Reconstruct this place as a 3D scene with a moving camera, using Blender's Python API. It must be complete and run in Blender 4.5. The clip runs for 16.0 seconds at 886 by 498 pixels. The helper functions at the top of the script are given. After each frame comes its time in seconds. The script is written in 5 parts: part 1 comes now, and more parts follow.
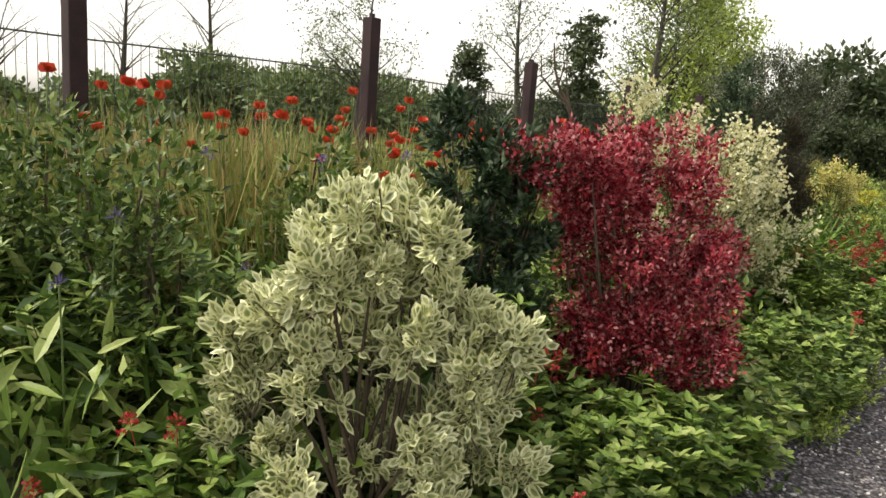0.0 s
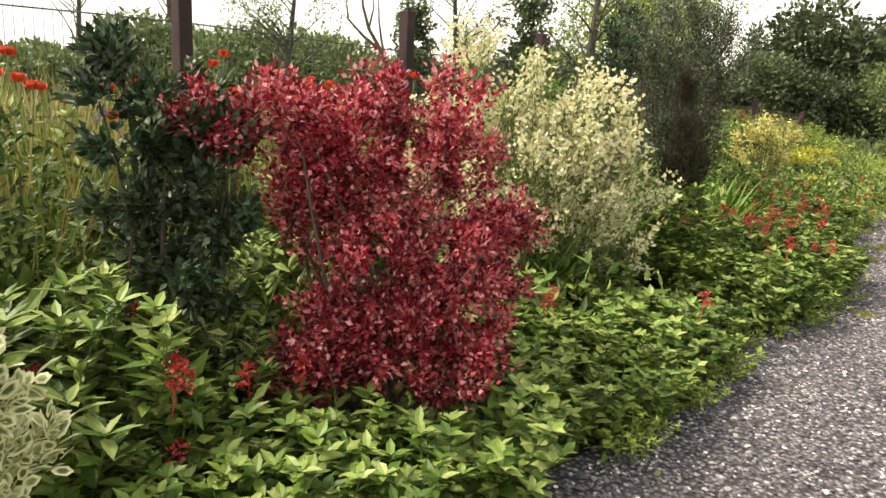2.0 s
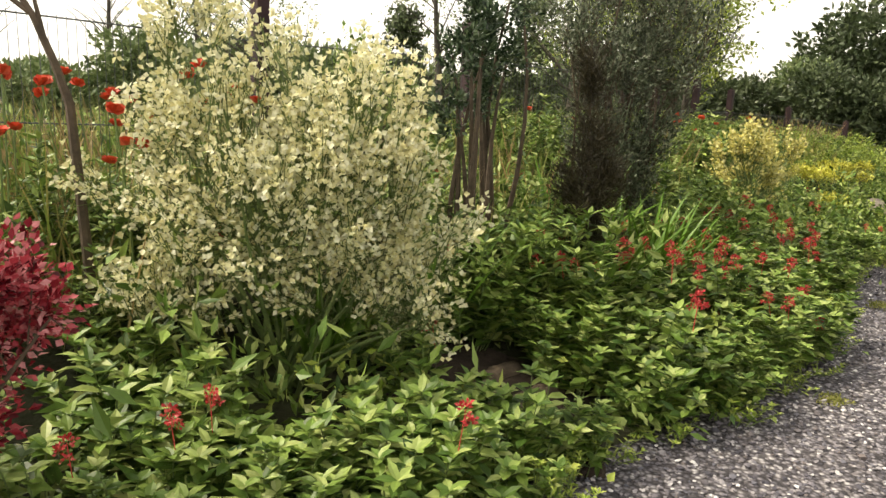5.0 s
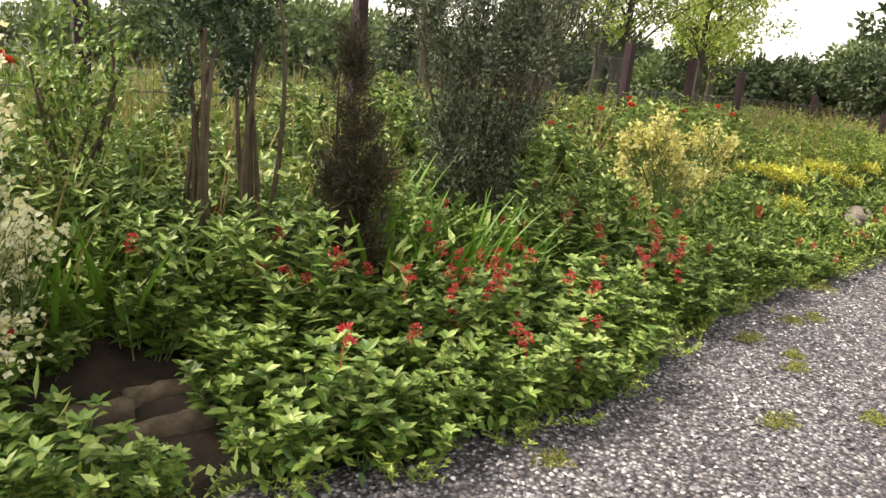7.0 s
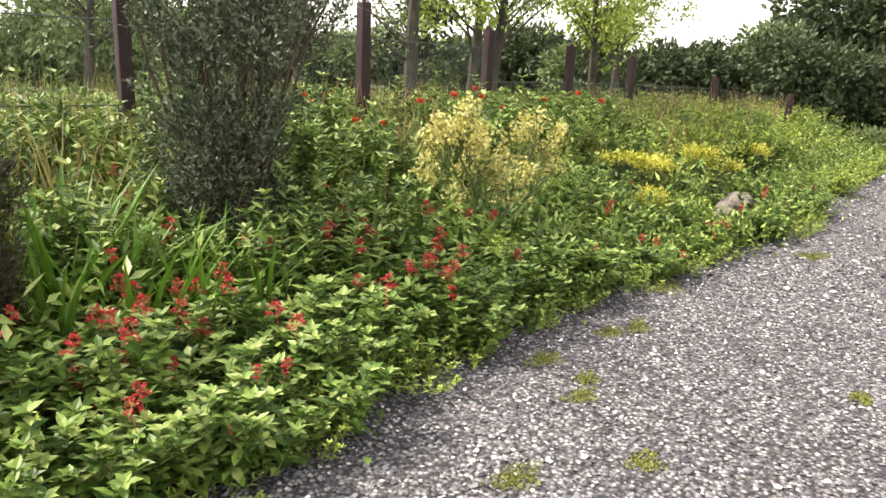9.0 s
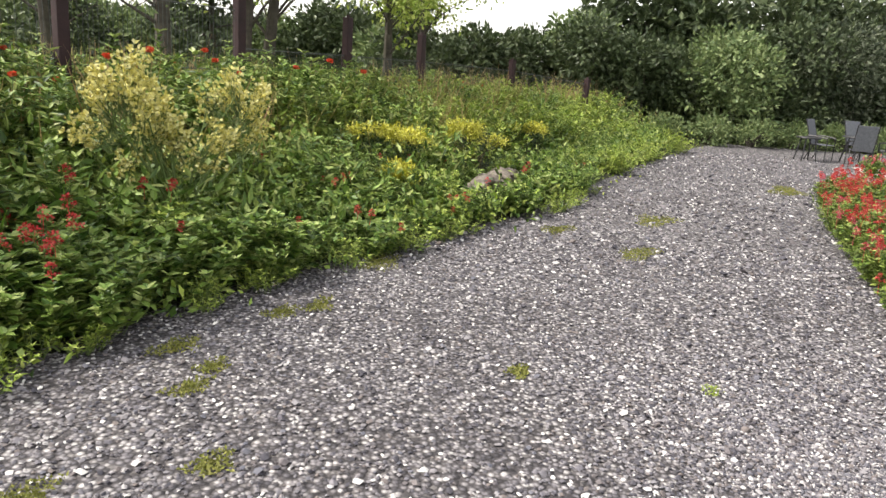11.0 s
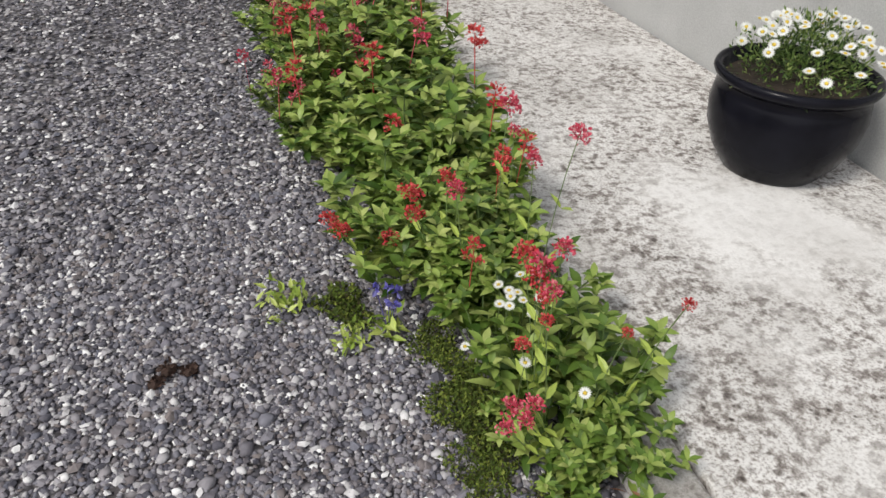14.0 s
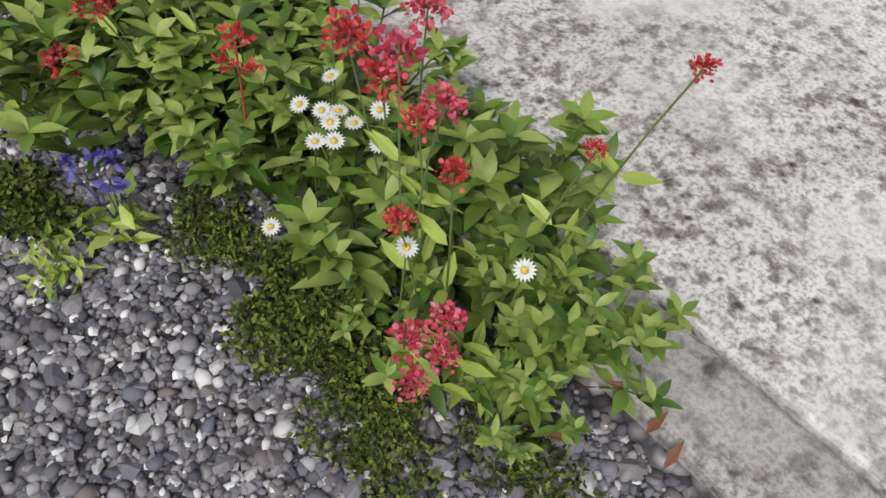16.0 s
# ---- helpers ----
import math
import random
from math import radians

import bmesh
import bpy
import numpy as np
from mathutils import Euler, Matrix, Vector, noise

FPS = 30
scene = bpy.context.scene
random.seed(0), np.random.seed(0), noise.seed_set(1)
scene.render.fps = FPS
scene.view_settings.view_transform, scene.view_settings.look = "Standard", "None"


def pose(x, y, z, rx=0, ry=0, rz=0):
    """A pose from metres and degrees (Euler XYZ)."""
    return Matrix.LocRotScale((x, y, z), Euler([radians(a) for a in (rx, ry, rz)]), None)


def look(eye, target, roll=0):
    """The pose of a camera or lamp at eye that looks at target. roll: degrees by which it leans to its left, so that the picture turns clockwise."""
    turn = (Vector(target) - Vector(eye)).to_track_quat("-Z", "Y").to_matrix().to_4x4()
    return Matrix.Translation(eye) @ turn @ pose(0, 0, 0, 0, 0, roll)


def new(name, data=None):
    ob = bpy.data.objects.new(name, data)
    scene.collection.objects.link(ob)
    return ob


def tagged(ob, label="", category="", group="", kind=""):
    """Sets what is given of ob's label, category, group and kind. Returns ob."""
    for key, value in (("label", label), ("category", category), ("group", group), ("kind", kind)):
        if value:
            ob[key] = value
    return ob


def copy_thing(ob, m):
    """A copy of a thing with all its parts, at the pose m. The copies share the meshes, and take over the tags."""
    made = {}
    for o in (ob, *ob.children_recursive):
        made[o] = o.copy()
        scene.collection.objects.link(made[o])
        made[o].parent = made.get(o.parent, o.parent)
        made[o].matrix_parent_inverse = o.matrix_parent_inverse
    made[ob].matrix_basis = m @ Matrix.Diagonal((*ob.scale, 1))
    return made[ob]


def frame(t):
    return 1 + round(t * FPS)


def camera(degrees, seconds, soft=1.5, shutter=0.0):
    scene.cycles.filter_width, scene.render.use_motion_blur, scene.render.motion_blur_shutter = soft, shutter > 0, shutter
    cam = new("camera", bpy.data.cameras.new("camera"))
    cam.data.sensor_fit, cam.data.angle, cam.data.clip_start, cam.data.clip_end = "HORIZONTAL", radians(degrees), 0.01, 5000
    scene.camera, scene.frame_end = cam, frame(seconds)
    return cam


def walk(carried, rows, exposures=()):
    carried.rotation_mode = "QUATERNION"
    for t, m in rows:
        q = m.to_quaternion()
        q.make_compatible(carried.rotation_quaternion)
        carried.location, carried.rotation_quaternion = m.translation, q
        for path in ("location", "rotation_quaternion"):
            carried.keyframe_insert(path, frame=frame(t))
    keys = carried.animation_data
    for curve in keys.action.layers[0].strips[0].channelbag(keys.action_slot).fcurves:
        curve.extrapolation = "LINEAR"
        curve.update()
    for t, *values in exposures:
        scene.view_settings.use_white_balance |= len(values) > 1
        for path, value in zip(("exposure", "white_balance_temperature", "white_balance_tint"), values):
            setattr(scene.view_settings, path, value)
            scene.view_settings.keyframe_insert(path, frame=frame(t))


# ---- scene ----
cam = camera(63.4, 16.0)
PATH = [
    (0, (0.372, -0.026, 1.685), (0.309, 1.942, 1.333), 4.1),
    (0.5, (0.67, 0.188, 1.66), (0.662, 2.153, 1.287), 2.0),
    (1, (0.952, 0.456, 1.683), (0.974, 2.41, 1.256), 1.7),
    (1.5, (1.318, 0.632, 1.667), (1.277, 2.589, 1.256), 4.2),
    (2, (1.618, 0.807, 1.679), (1.574, 2.757, 1.237), 3.0),
    (2.5, (1.876, 1.117, 1.642), (1.802, 3.081, 1.275), 4.2),
    (3, (2.174, 1.337, 1.644), (1.883, 3.273, 1.235), 2.9),
    (3.5, (2.418, 1.614, 1.664), (2.039, 3.535, 1.259), 2.1),
    (4, (2.662, 1.952, 1.637), (2.42, 3.903, 1.27), 3.9),
    (4.5, (2.884, 2.279, 1.589), (2.69, 4.226, 1.177), 1.0),
    (5, (3.175, 2.547, 1.586), (2.966, 4.495, 1.183), 2.3),
    (5.2, (3.272, 2.654, 1.565), (3.132, 4.603, 1.138), 1.7),
    (7.3, (5.178, 3.636, 1.858), (4.748, 5.51, 1.304), 4.9),
    (7.5, (5.25, 3.778, 1.863), (4.792, 5.628, 1.257), 3.6),
    (8, (5.61, 4.055, 1.819), (5.086, 5.9, 1.25), 5.0),
    (8.5, (5.955, 4.31, 1.821), (5.505, 6.183, 1.285), 3.0),
    (9, (6.298, 4.615, 1.801), (5.994, 6.527, 1.301), 2.7),
    (9.2, (6.429, 4.706, 1.811), (6.228, 6.641, 1.346), 1.7),
    (11.3, (7.818, 5.36, 1.567), (7.943, 7.287, 1.044), 3.2),
    (11.5, (7.997, 5.42, 1.557), (8.198, 7.328, 0.99), 2.1),
    (11.9, (8.224, 5.56, 1.496), (8.772, 7.367, 0.837), 1.6),
    (12, (8.3, 5.593, 1.49), (8.884, 7.393, 0.841), 0.8),
    (12.5, (8.562, 5.767, 1.486), (9.339, 7.466, 0.771), -0.0),
    (13, (8.759, 5.901, 1.439), (9.534, 7.535, 0.585), -2.1),
    (13.5, (9.025, 6.036, 1.368), (9.816, 7.549, 0.327), -2.9),
    (14, (9.204, 6.253, 1.247), (10.26, 7.506, 0.1), 1.9),
    (14.5, (9.306, 6.407, 1.165), (10.586, 7.3, -0.086), 5.1),
    (15, (9.486, 6.512, 1.071), (10.748, 7.32, -0.254), 1.5),
    (15.5, (9.578, 6.589, 0.957), (10.739, 7.278, -0.518), 2.7),
    (16, (9.593, 6.726, 0.841), (10.734, 7.203, -0.73), 5.6),
]
walk(cam, [(t, look(eye, target, roll)) for t, eye, target, roll in PATH], [(0.0, 0.36, 7200, 10), (0.5, 0.55, 7300, 10), (1.0, 0.64, 7400, 10), (1.5, 0.82, 7500, 10), (3.5, 0.92, 7700, 10), (5.0, 0.74, 7700, 10), (7.5, 1.25, 7300, 10), (8.0, 1.68, 7200, 10), (8.5, 1.66, 7150, 10), (9.0, 1.25, 7100, 10), (11.5, 0.82, 6750, 10), (12.5, 0.62, 6600, 10), (13.0, 0.5, 6600, 10), (13.5, 0.42, 6500, 10), (14.0, -0.12, 6400, 10), (14.5, -0.32, 6350, 10), (15.2, -0.24, 6300, 10), (16.0, -0.26, 6300, 10)])

# ---- world, sun, exposure ----
SUN_ELEV, SUN_AZ = 50.0, 268.0
world = bpy.data.worlds.new("sky")
scene.world = world
world.use_nodes = True
wn, wl = world.node_tree.nodes, world.node_tree.links
sky = wn.new("ShaderNodeTexSky")
sky.sky_type, sky.sun_disc = "NISHITA", False
sky.sun_elevation, sky.sun_rotation = radians(SUN_ELEV), radians(SUN_AZ)
sky.dust_density, sky.air_density, sky.ozone_density = 1.6, 1.0, 1.0
pale = wn.new("ShaderNodeHueSaturation")
pale.inputs["Saturation"].default_value = 0.12
pale.inputs["Value"].default_value = 1.4
wl.new(sky.outputs["Color"], pale.inputs["Color"])
wl.new(pale.outputs["Color"], wn["Background"].inputs["Color"])
wn["Background"].inputs["Strength"].default_value = 0.15
sun_data = bpy.data.lights.new("sun", "SUN")
sun_data.energy, sun_data.angle, sun_data.color = 2.4, radians(14), (1.0, 0.94, 0.85)
sun = new("sun", sun_data)
sd = Vector((math.sin(radians(SUN_AZ)) * math.cos(radians(SUN_ELEV)), math.cos(radians(SUN_AZ)) * math.cos(radians(SUN_ELEV)), math.sin(radians(SUN_ELEV))))
sun.matrix_world = look(sd * 40, (0, 0, 0))

# ---- materials ----
def mat_new(name):
    m = bpy.data.materials.new(name)
    m.use_nodes = True
    return m, m.node_tree.nodes, m.node_tree.links, m.node_tree.nodes["Principled BSDF"]


def ramp(nodes, links, fac, stops):
    r = nodes.new("ShaderNodeValToRGB")
    el = r.color_ramp.elements
    while len(el) < len(stops):
        el.new(0.5)
    for e, (p, c) in zip(el, stops):
        e.position, e.color = p, (*c, 1)
    links.new(fac, r.inputs["Fac"])
    return r.outputs["Color"]


def mix(nodes, links, fac, a, b, mode="MIX"):
    m = nodes.new("ShaderNodeMix")
    m.data_type, m.blend_type = "RGBA", mode
    for sock, val in ((m.inputs["Factor"], fac), (m.inputs["A"], a), (m.inputs["B"], b)):
        if isinstance(val, bpy.types.NodeSocket):
            links.new(val, sock)
        elif isinstance(val, (int, float)):
            sock.default_value = val
        else:
            sock.default_value = (*val, 1)
    return m.outputs["Result"]


def tex_noise(nodes, links, scale, detail=4, rough=0.55, coord="Object"):
    tc = nodes.new("ShaderNodeTexCoord")
    n = nodes.new("ShaderNodeTexNoise")
    n.inputs["Scale"].default_value, n.inputs["Detail"].default_value, n.inputs["Roughness"].default_value = scale, detail, rough
    links.new(tc.outputs[coord], n.inputs["Vector"])
    return n.outputs["Fac"]


def bump(nodes, links, bsdf, height, strength, dist):
    b = nodes.new("ShaderNodeBump")
    b.inputs["Strength"].default_value, b.inputs["Distance"].default_value = strength, dist
    links.new(height, b.inputs["Height"])
    links.new(b.outputs["Normal"], bsdf.inputs["Normal"])


def leaf_mat(name, tones, margin=None, gloss=0.45, through_light=0.13, margin_at=(0.45, 0.7), bare=False):
    """Leaves or petals: tones spread over the single pieces, a coloured margin if given, light coming through."""
    m, n, l, b = mat_new(name)
    geo = n.new("ShaderNodeNewGeometry")
    k = len(tones) - 1
    col = ramp(n, l, geo.outputs["Random Per Island"], [(i / k, c) for i, c in enumerate(tones)])
    grain = tex_noise(n, l, 60 if not bare else 9, 3)
    col = mix(n, l, 0.35, col, ramp(n, l, grain, [(0.3, (0.45, 0.45, 0.45)), (0.7, (1, 1, 1))]), "MULTIPLY")
    patchy = tex_noise(n, l, 1.7, 2)
    col = mix(n, l, 0.5, col, ramp(n, l, patchy, [(0.35, (0.62, 0.66, 0.62)), (0.65, (1.0, 1.0, 1.0))]), "MULTIPLY")
    if margin:
        at = n.new("ShaderNodeAttribute")
        at.attribute_name = "rim"
        fac = ramp(n, l, at.outputs["Fac"], [(margin_at[0], (0, 0, 0)), (margin_at[1], (1, 1, 1))])
        col = mix(n, l, fac, col, margin)
    l.new(col, b.inputs["Base Color"])
    b.inputs["Roughness"].default_value = gloss
    b.inputs["Specular IOR Level"].default_value = 0.35
    tr = n.new("ShaderNodeBsdfTranslucent")
    l.new(col, tr.inputs["Color"])
    ms = n.new("ShaderNodeMixShader")
    ms.inputs["Fac"].default_value = through_light
    l.new(b.outputs[0], ms.inputs[1])
    l.new(tr.outputs[0], ms.inputs[2])
    l.new(ms.outputs[0], n["Material Output"].inputs["Surface"])
    return m


def solid_mat(name, c1, c2, scale=8.0, rough=0.8, bump_s=0.3, bump_d=0.004, metal=0.0, fine=90.0, spec=0.4, by_object=0.0, by_island=False):
    """A plain material with broad blotches, fine grain and relief; by_object varies whole pieces."""
    m, n, l, b = mat_new(name)
    broad, grain = tex_noise(n, l, scale, 5, 0.62), tex_noise(n, l, fine, 3)
    col = ramp(n, l, broad, [(0.32, c1), (0.68, c2)])
    col = mix(n, l, 0.5, col, ramp(n, l, grain, [(0.3, (0.55, 0.55, 0.55)), (0.7, (1, 1, 1))]), "MULTIPLY")
    if by_object or by_island:
        src = n.new("ShaderNodeNewGeometry").outputs["Random Per Island"] if by_island else n.new("ShaderNodeObjectInfo").outputs["Random"]
        a = 1 - (by_object or 0.4)
        col = mix(n, l, 1.0, col, ramp(n, l, src, [(0, (a, a, a)), (1, (1, 1, 1))]), "MULTIPLY")
    l.new(col, b.inputs["Base Color"])
    b.inputs["Roughness"].default_value, b.inputs["Metallic"].default_value = rough, metal
    b.inputs["Specular IOR Level"].default_value = spec
    if bump_s:
        bump(n, l, b, mix(n, l, 0.5, broad, grain), bump_s, bump_d)
    return m


GREEN = leaf_mat("valerian_leaf", [(0.032, 0.08, 0.012), (0.12, 0.215, 0.036), (0.26, 0.375, 0.08), (0.44, 0.51, 0.18)])
FRESH = leaf_mat("fresh_valerian_leaf", [(0.038, 0.085, 0.012), (0.14, 0.23, 0.036), (0.28, 0.375, 0.08), (0.43, 0.49, 0.155)])
LIME = leaf_mat("lime_leaf", [(0.21, 0.32, 0.04), (0.37, 0.47, 0.08), (0.54, 0.6, 0.17)])
WILD = leaf_mat("wild_leaf", [(0.03, 0.07, 0.012), (0.13, 0.23, 0.045), (0.28, 0.4, 0.09), (0.48, 0.54, 0.2)])
DARKWEED = leaf_mat("dark_weed_leaf", [(0.02, 0.045, 0.01), (0.07, 0.13, 0.027), (0.15, 0.235, 0.05), (0.3, 0.36, 0.11)])
GRASS = leaf_mat("grass_blade", [(0.14, 0.23, 0.04), (0.28, 0.34, 0.08), (0.46, 0.4, 0.15), (0.5, 0.33, 0.16)], bare=True)
SWORD = leaf_mat("sword_leaf", [(0.06, 0.15, 0.015), (0.11, 0.24, 0.025), (0.2, 0.34, 0.05)])
DARKLEAF = leaf_mat("dark_leaf", [(0.01, 0.026, 0.012), (0.03, 0.062, 0.028), (0.065, 0.11, 0.052), (0.15, 0.2, 0.11)], gloss=0.35, through_light=0.15)
OLIVE = leaf_mat("grey_green_leaf", [(0.03, 0.045, 0.027), (0.075, 0.1, 0.055), (0.15, 0.18, 0.11), (0.3, 0.33, 0.24)], through_light=0.2)
BARBERRY = leaf_mat("barberry_leaf", [(0.08, 0.004, 0.008), (0.32, 0.016, 0.034), (0.66, 0.09, 0.12), (0.88, 0.44, 0.46)], gloss=0.35, through_light=0.35)
PITTO = leaf_mat("variegated_leaf", [(0.1, 0.14, 0.05), (0.22, 0.275, 0.1), (0.38, 0.43, 0.18)], margin=(0.74, 0.75, 0.45), gloss=0.4, margin_at=(0.42, 0.74))
PITTO_Y = leaf_mat("variegated_young_leaf", [(0.36, 0.42, 0.19), (0.46, 0.51, 0.25), (0.55, 0.58, 0.32)], margin=(0.74, 0.75, 0.48), gloss=0.4)
CREAM = leaf_mat("cream_petal", [(0.78, 0.72, 0.38), (0.9, 0.87, 0.55), (0.94, 0.93, 0.72)], gloss=0.6, through_light=0.3)
YELLOW = leaf_mat("yellow_petal", [(0.62, 0.55, 0.14), (0.74, 0.68, 0.24), (0.8, 0.76, 0.4)], gloss=0.6)
GOLD = leaf_mat("golden_needle", [(0.5, 0.5, 0.05), (0.68, 0.65, 0.09), (0.8, 0.75, 0.19)])
RED = leaf_mat("red_petal", [(0.46, 0.02, 0.03), (0.64, 0.06, 0.06), (0.74, 0.16, 0.15)], gloss=0.6)
PINK = leaf_mat("crimson_petal", [(0.54, 0.03, 0.08), (0.7, 0.08, 0.14), (0.8, 0.28, 0.32)], gloss=0.6)
POPPY = leaf_mat("poppy_petal", [(0.6, 0.05, 0.02), (0.75, 0.09, 0.04), (0.8, 0.16, 0.09)], gloss=0.55)
BLUE = leaf_mat("violet_petal", [(0.05, 0.04, 0.3), (0.1, 0.08, 0.45), (0.3, 0.28, 0.65)], gloss=0.6)
MAUVE = leaf_mat("mauve_petal", [(0.12, 0.09, 0.24), (0.2, 0.15, 0.36), (0.3, 0.25, 0.45)], gloss=0.6)
WHITE = leaf_mat("white_petal", [(0.7, 0.7, 0.66), (0.8, 0.8, 0.78), (0.85, 0.85, 0.84)], gloss=0.6)
ROSE = leaf_mat("rose_petal", [(0.6, 0.25, 0.35), (0.75, 0.45, 0.52), (0.8, 0.62, 0.66)], gloss=0.6)
TREELEAF = leaf_mat("tree_leaf", [(0.1, 0.155, 0.06), (0.18, 0.25, 0.095), (0.29, 0.345, 0.15)], bare=True)
FARLEAF = leaf_mat("far_leaf", [(0.045, 0.07, 0.032), (0.08, 0.112, 0.05), (0.13, 0.165, 0.075)], bare=True)
STRAW = leaf_mat("dry_grass", [(0.2, 0.17, 0.07), (0.36, 0.26, 0.12), (0.48, 0.3, 0.17), (0.5, 0.38, 0.2)], bare=True)
PATCH = leaf_mat("yellow_moss", [(0.16, 0.17, 0.04), (0.26, 0.28, 0.07), (0.38, 0.36, 0.13)], gloss=0.9)
BROWNLEAF = leaf_mat("withered_leaf", [(0.12, 0.045, 0.025), (0.2, 0.08, 0.04), (0.32, 0.15, 0.06)])
DEADNEEDLE = leaf_mat("brown_needle", [(0.035, 0.03, 0.018), (0.06, 0.05, 0.028), (0.09, 0.075, 0.035)])
MOSS = leaf_mat("moss", [(0.045, 0.035, 0.014), (0.065, 0.1, 0.016), (0.13, 0.185, 0.026), (0.28, 0.32, 0.06)], gloss=0.9)
STEM = solid_mat("green_stem", (0.1, 0.16, 0.05), (0.18, 0.24, 0.08), 20, 0.6, 0.0)
TWIG = solid_mat("brown_twig", (0.06, 0.045, 0.03), (0.13, 0.095, 0.065), 14, 0.85, 0.3)
BARK = solid_mat("tree_bark", (0.04, 0.035, 0.028), (0.1, 0.088, 0.07), 6, 0.9, 0.8, 0.02, fine=35)
LOGWOOD = solid_mat("weathered_log", (0.06, 0.045, 0.03), (0.19, 0.145, 0.1), 9, 0.9, 0.8, 0.01, fine=60)
POSTWOOD = solid_mat("dark_red_post", (0.022, 0.011, 0.013), (0.046, 0.021, 0.024), 5, 0.8, 0.4, 0.005)
WIRE = solid_mat("fence_wire", (0.06, 0.07, 0.07), (0.11, 0.12, 0.12), 8, 0.6, 0.0, metal=0.2)
SOIL = solid_mat("soil", (0.022, 0.016, 0.011), (0.055, 0.039, 0.026), 7, 0.95, 0.9, 0.02, fine=50)
STONE = solid_mat("pale_stone", (0.13, 0.11, 0.092), (0.36, 0.315, 0.27), 6, 0.85, 0.6, 0.01, fine=45)
SLATE = solid_mat("slate_block", (0.14, 0.15, 0.17), (0.33, 0.345, 0.37), 9, 0.7, 0.9, 0.012, fine=40, by_object=0.45)
RENDERED = solid_mat("white_wall_paint", (0.4, 0.4, 0.39), (0.49, 0.49, 0.48), 1.6, 0.85, 0.25, 0.003, fine=160)
SILL = solid_mat("white_sill_paint", (0.55, 0.55, 0.54), (0.64, 0.64, 0.63), 3, 0.7, 0.15, 0.002)
BLACKPIPE = solid_mat("black_pipe", (0.012, 0.013, 0.016), (0.025, 0.026, 0.03), 5, 0.4, 0.0)
FRAME = solid_mat("dark_window_frame", (0.02, 0.02, 0.024), (0.035, 0.035, 0.04), 5, 0.4, 0.0)
BLIND = solid_mat("pale_curtain", (0.5, 0.5, 0.5), (0.66, 0.66, 0.66), 6, 0.9, 0.2)
TERRA = solid_mat("terracotta", (0.52, 0.28, 0.18), (0.64, 0.38, 0.26), 5, 0.85, 0.2, 0.002)
TROUGH = solid_mat("terracotta_plastic", (0.36, 0.1, 0.065), (0.52, 0.19, 0.13), 9, 0.6, 0.15, 0.002)
BROWNPOT = solid_mat("brown_plastic", (0.055, 0.042, 0.038), (0.085, 0.066, 0.058), 6, 0.55, 0.15, 0.002)
CHAIRFAB = solid_mat("grey_mesh_fabric", (0.1, 0.11, 0.13), (0.16, 0.17, 0.19), 20, 0.8, 0.3, 0.002)
CHAIRMET = solid_mat("dark_metal", (0.03, 0.03, 0.035), (0.06, 0.06, 0.065), 10, 0.45, 0.0, metal=0.4)
DARKBROWN = solid_mat("dark_brown", (0.03, 0.015, 0.01), (0.06, 0.03, 0.02), 40, 0.8, 0.5, 0.003)
YOLK = solid_mat("flower_centre", (0.6, 0.42, 0.04), (0.75, 0.55, 0.08), 90, 0.8, 0.0)
ROOFMAT = solid_mat("slate_roof", (0.08, 0.085, 0.095), (0.15, 0.155, 0.165), 4, 0.7, 0.3)

m, n, l, b = mat_new("glazed_black")
l.new(ramp(n, l, tex_noise(n, l, 7, 4), [(0.3, (0.004, 0.004, 0.006)), (0.7, (0.009, 0.009, 0.013))]), b.inputs["Base Color"])
b.inputs["Roughness"].default_value = 0.2
b.inputs["Specular IOR Level"].default_value = 0.1
GLAZED = m

m, n, l, b = mat_new("window_glass")
b.inputs["Base Color"].default_value = (0.75, 0.8, 0.82, 1)
b.inputs["Roughness"].default_value, b.inputs["Transmission Weight"].default_value = 0.03, 1.0
GLASS = m

# gravel bed: small mixed stones in relief under the loose ones
m, n, l, b = mat_new("gravel_bed")
tc = n.new("ShaderNodeTexCoord")
vor = n.new("ShaderNodeTexVoronoi")
vor.inputs["Scale"].default_value = 38
l.new(tc.outputs["Object"], vor.inputs["Vector"])
sep = n.new("ShaderNodeSeparateColor")
l.new(vor.outputs["Color"], sep.inputs["Color"])
col = ramp(n, l, sep.outputs["Red"], [(0.0, (0.085, 0.081, 0.095)), (0.45, (0.2, 0.19, 0.21)), (0.8, (0.36, 0.345, 0.36)), (1.0, (0.66, 0.645, 0.645))])
# shade between the stones, painted into the colour
gap_shade = ramp(n, l, vor.outputs["Distance"], [(0.25, (1, 1, 1)), (0.62, (0.25, 0.24, 0.24))])
col = mix(n, l, 1.0, col, gap_shade, "MULTIPLY")
col = mix(n, l, 0.6, col, ramp(n, l, tex_noise(n, l, 0.9, 4), [(0.35, (0.6, 0.58, 0.58)), (0.65, (1, 1, 1))]), "MULTIPLY")
l.new(col, b.inputs["Base Color"])
b.inputs["Roughness"].default_value = 0.85
inv = n.new("ShaderNodeMath")
inv.operation = "SUBTRACT"
inv.inputs[0].default_value = 1.0
l.new(vor.outputs["Distance"], inv.inputs[1])
bump(n, l, b, inv.outputs[0], 0.9, 0.015)
GRAVELBED = m

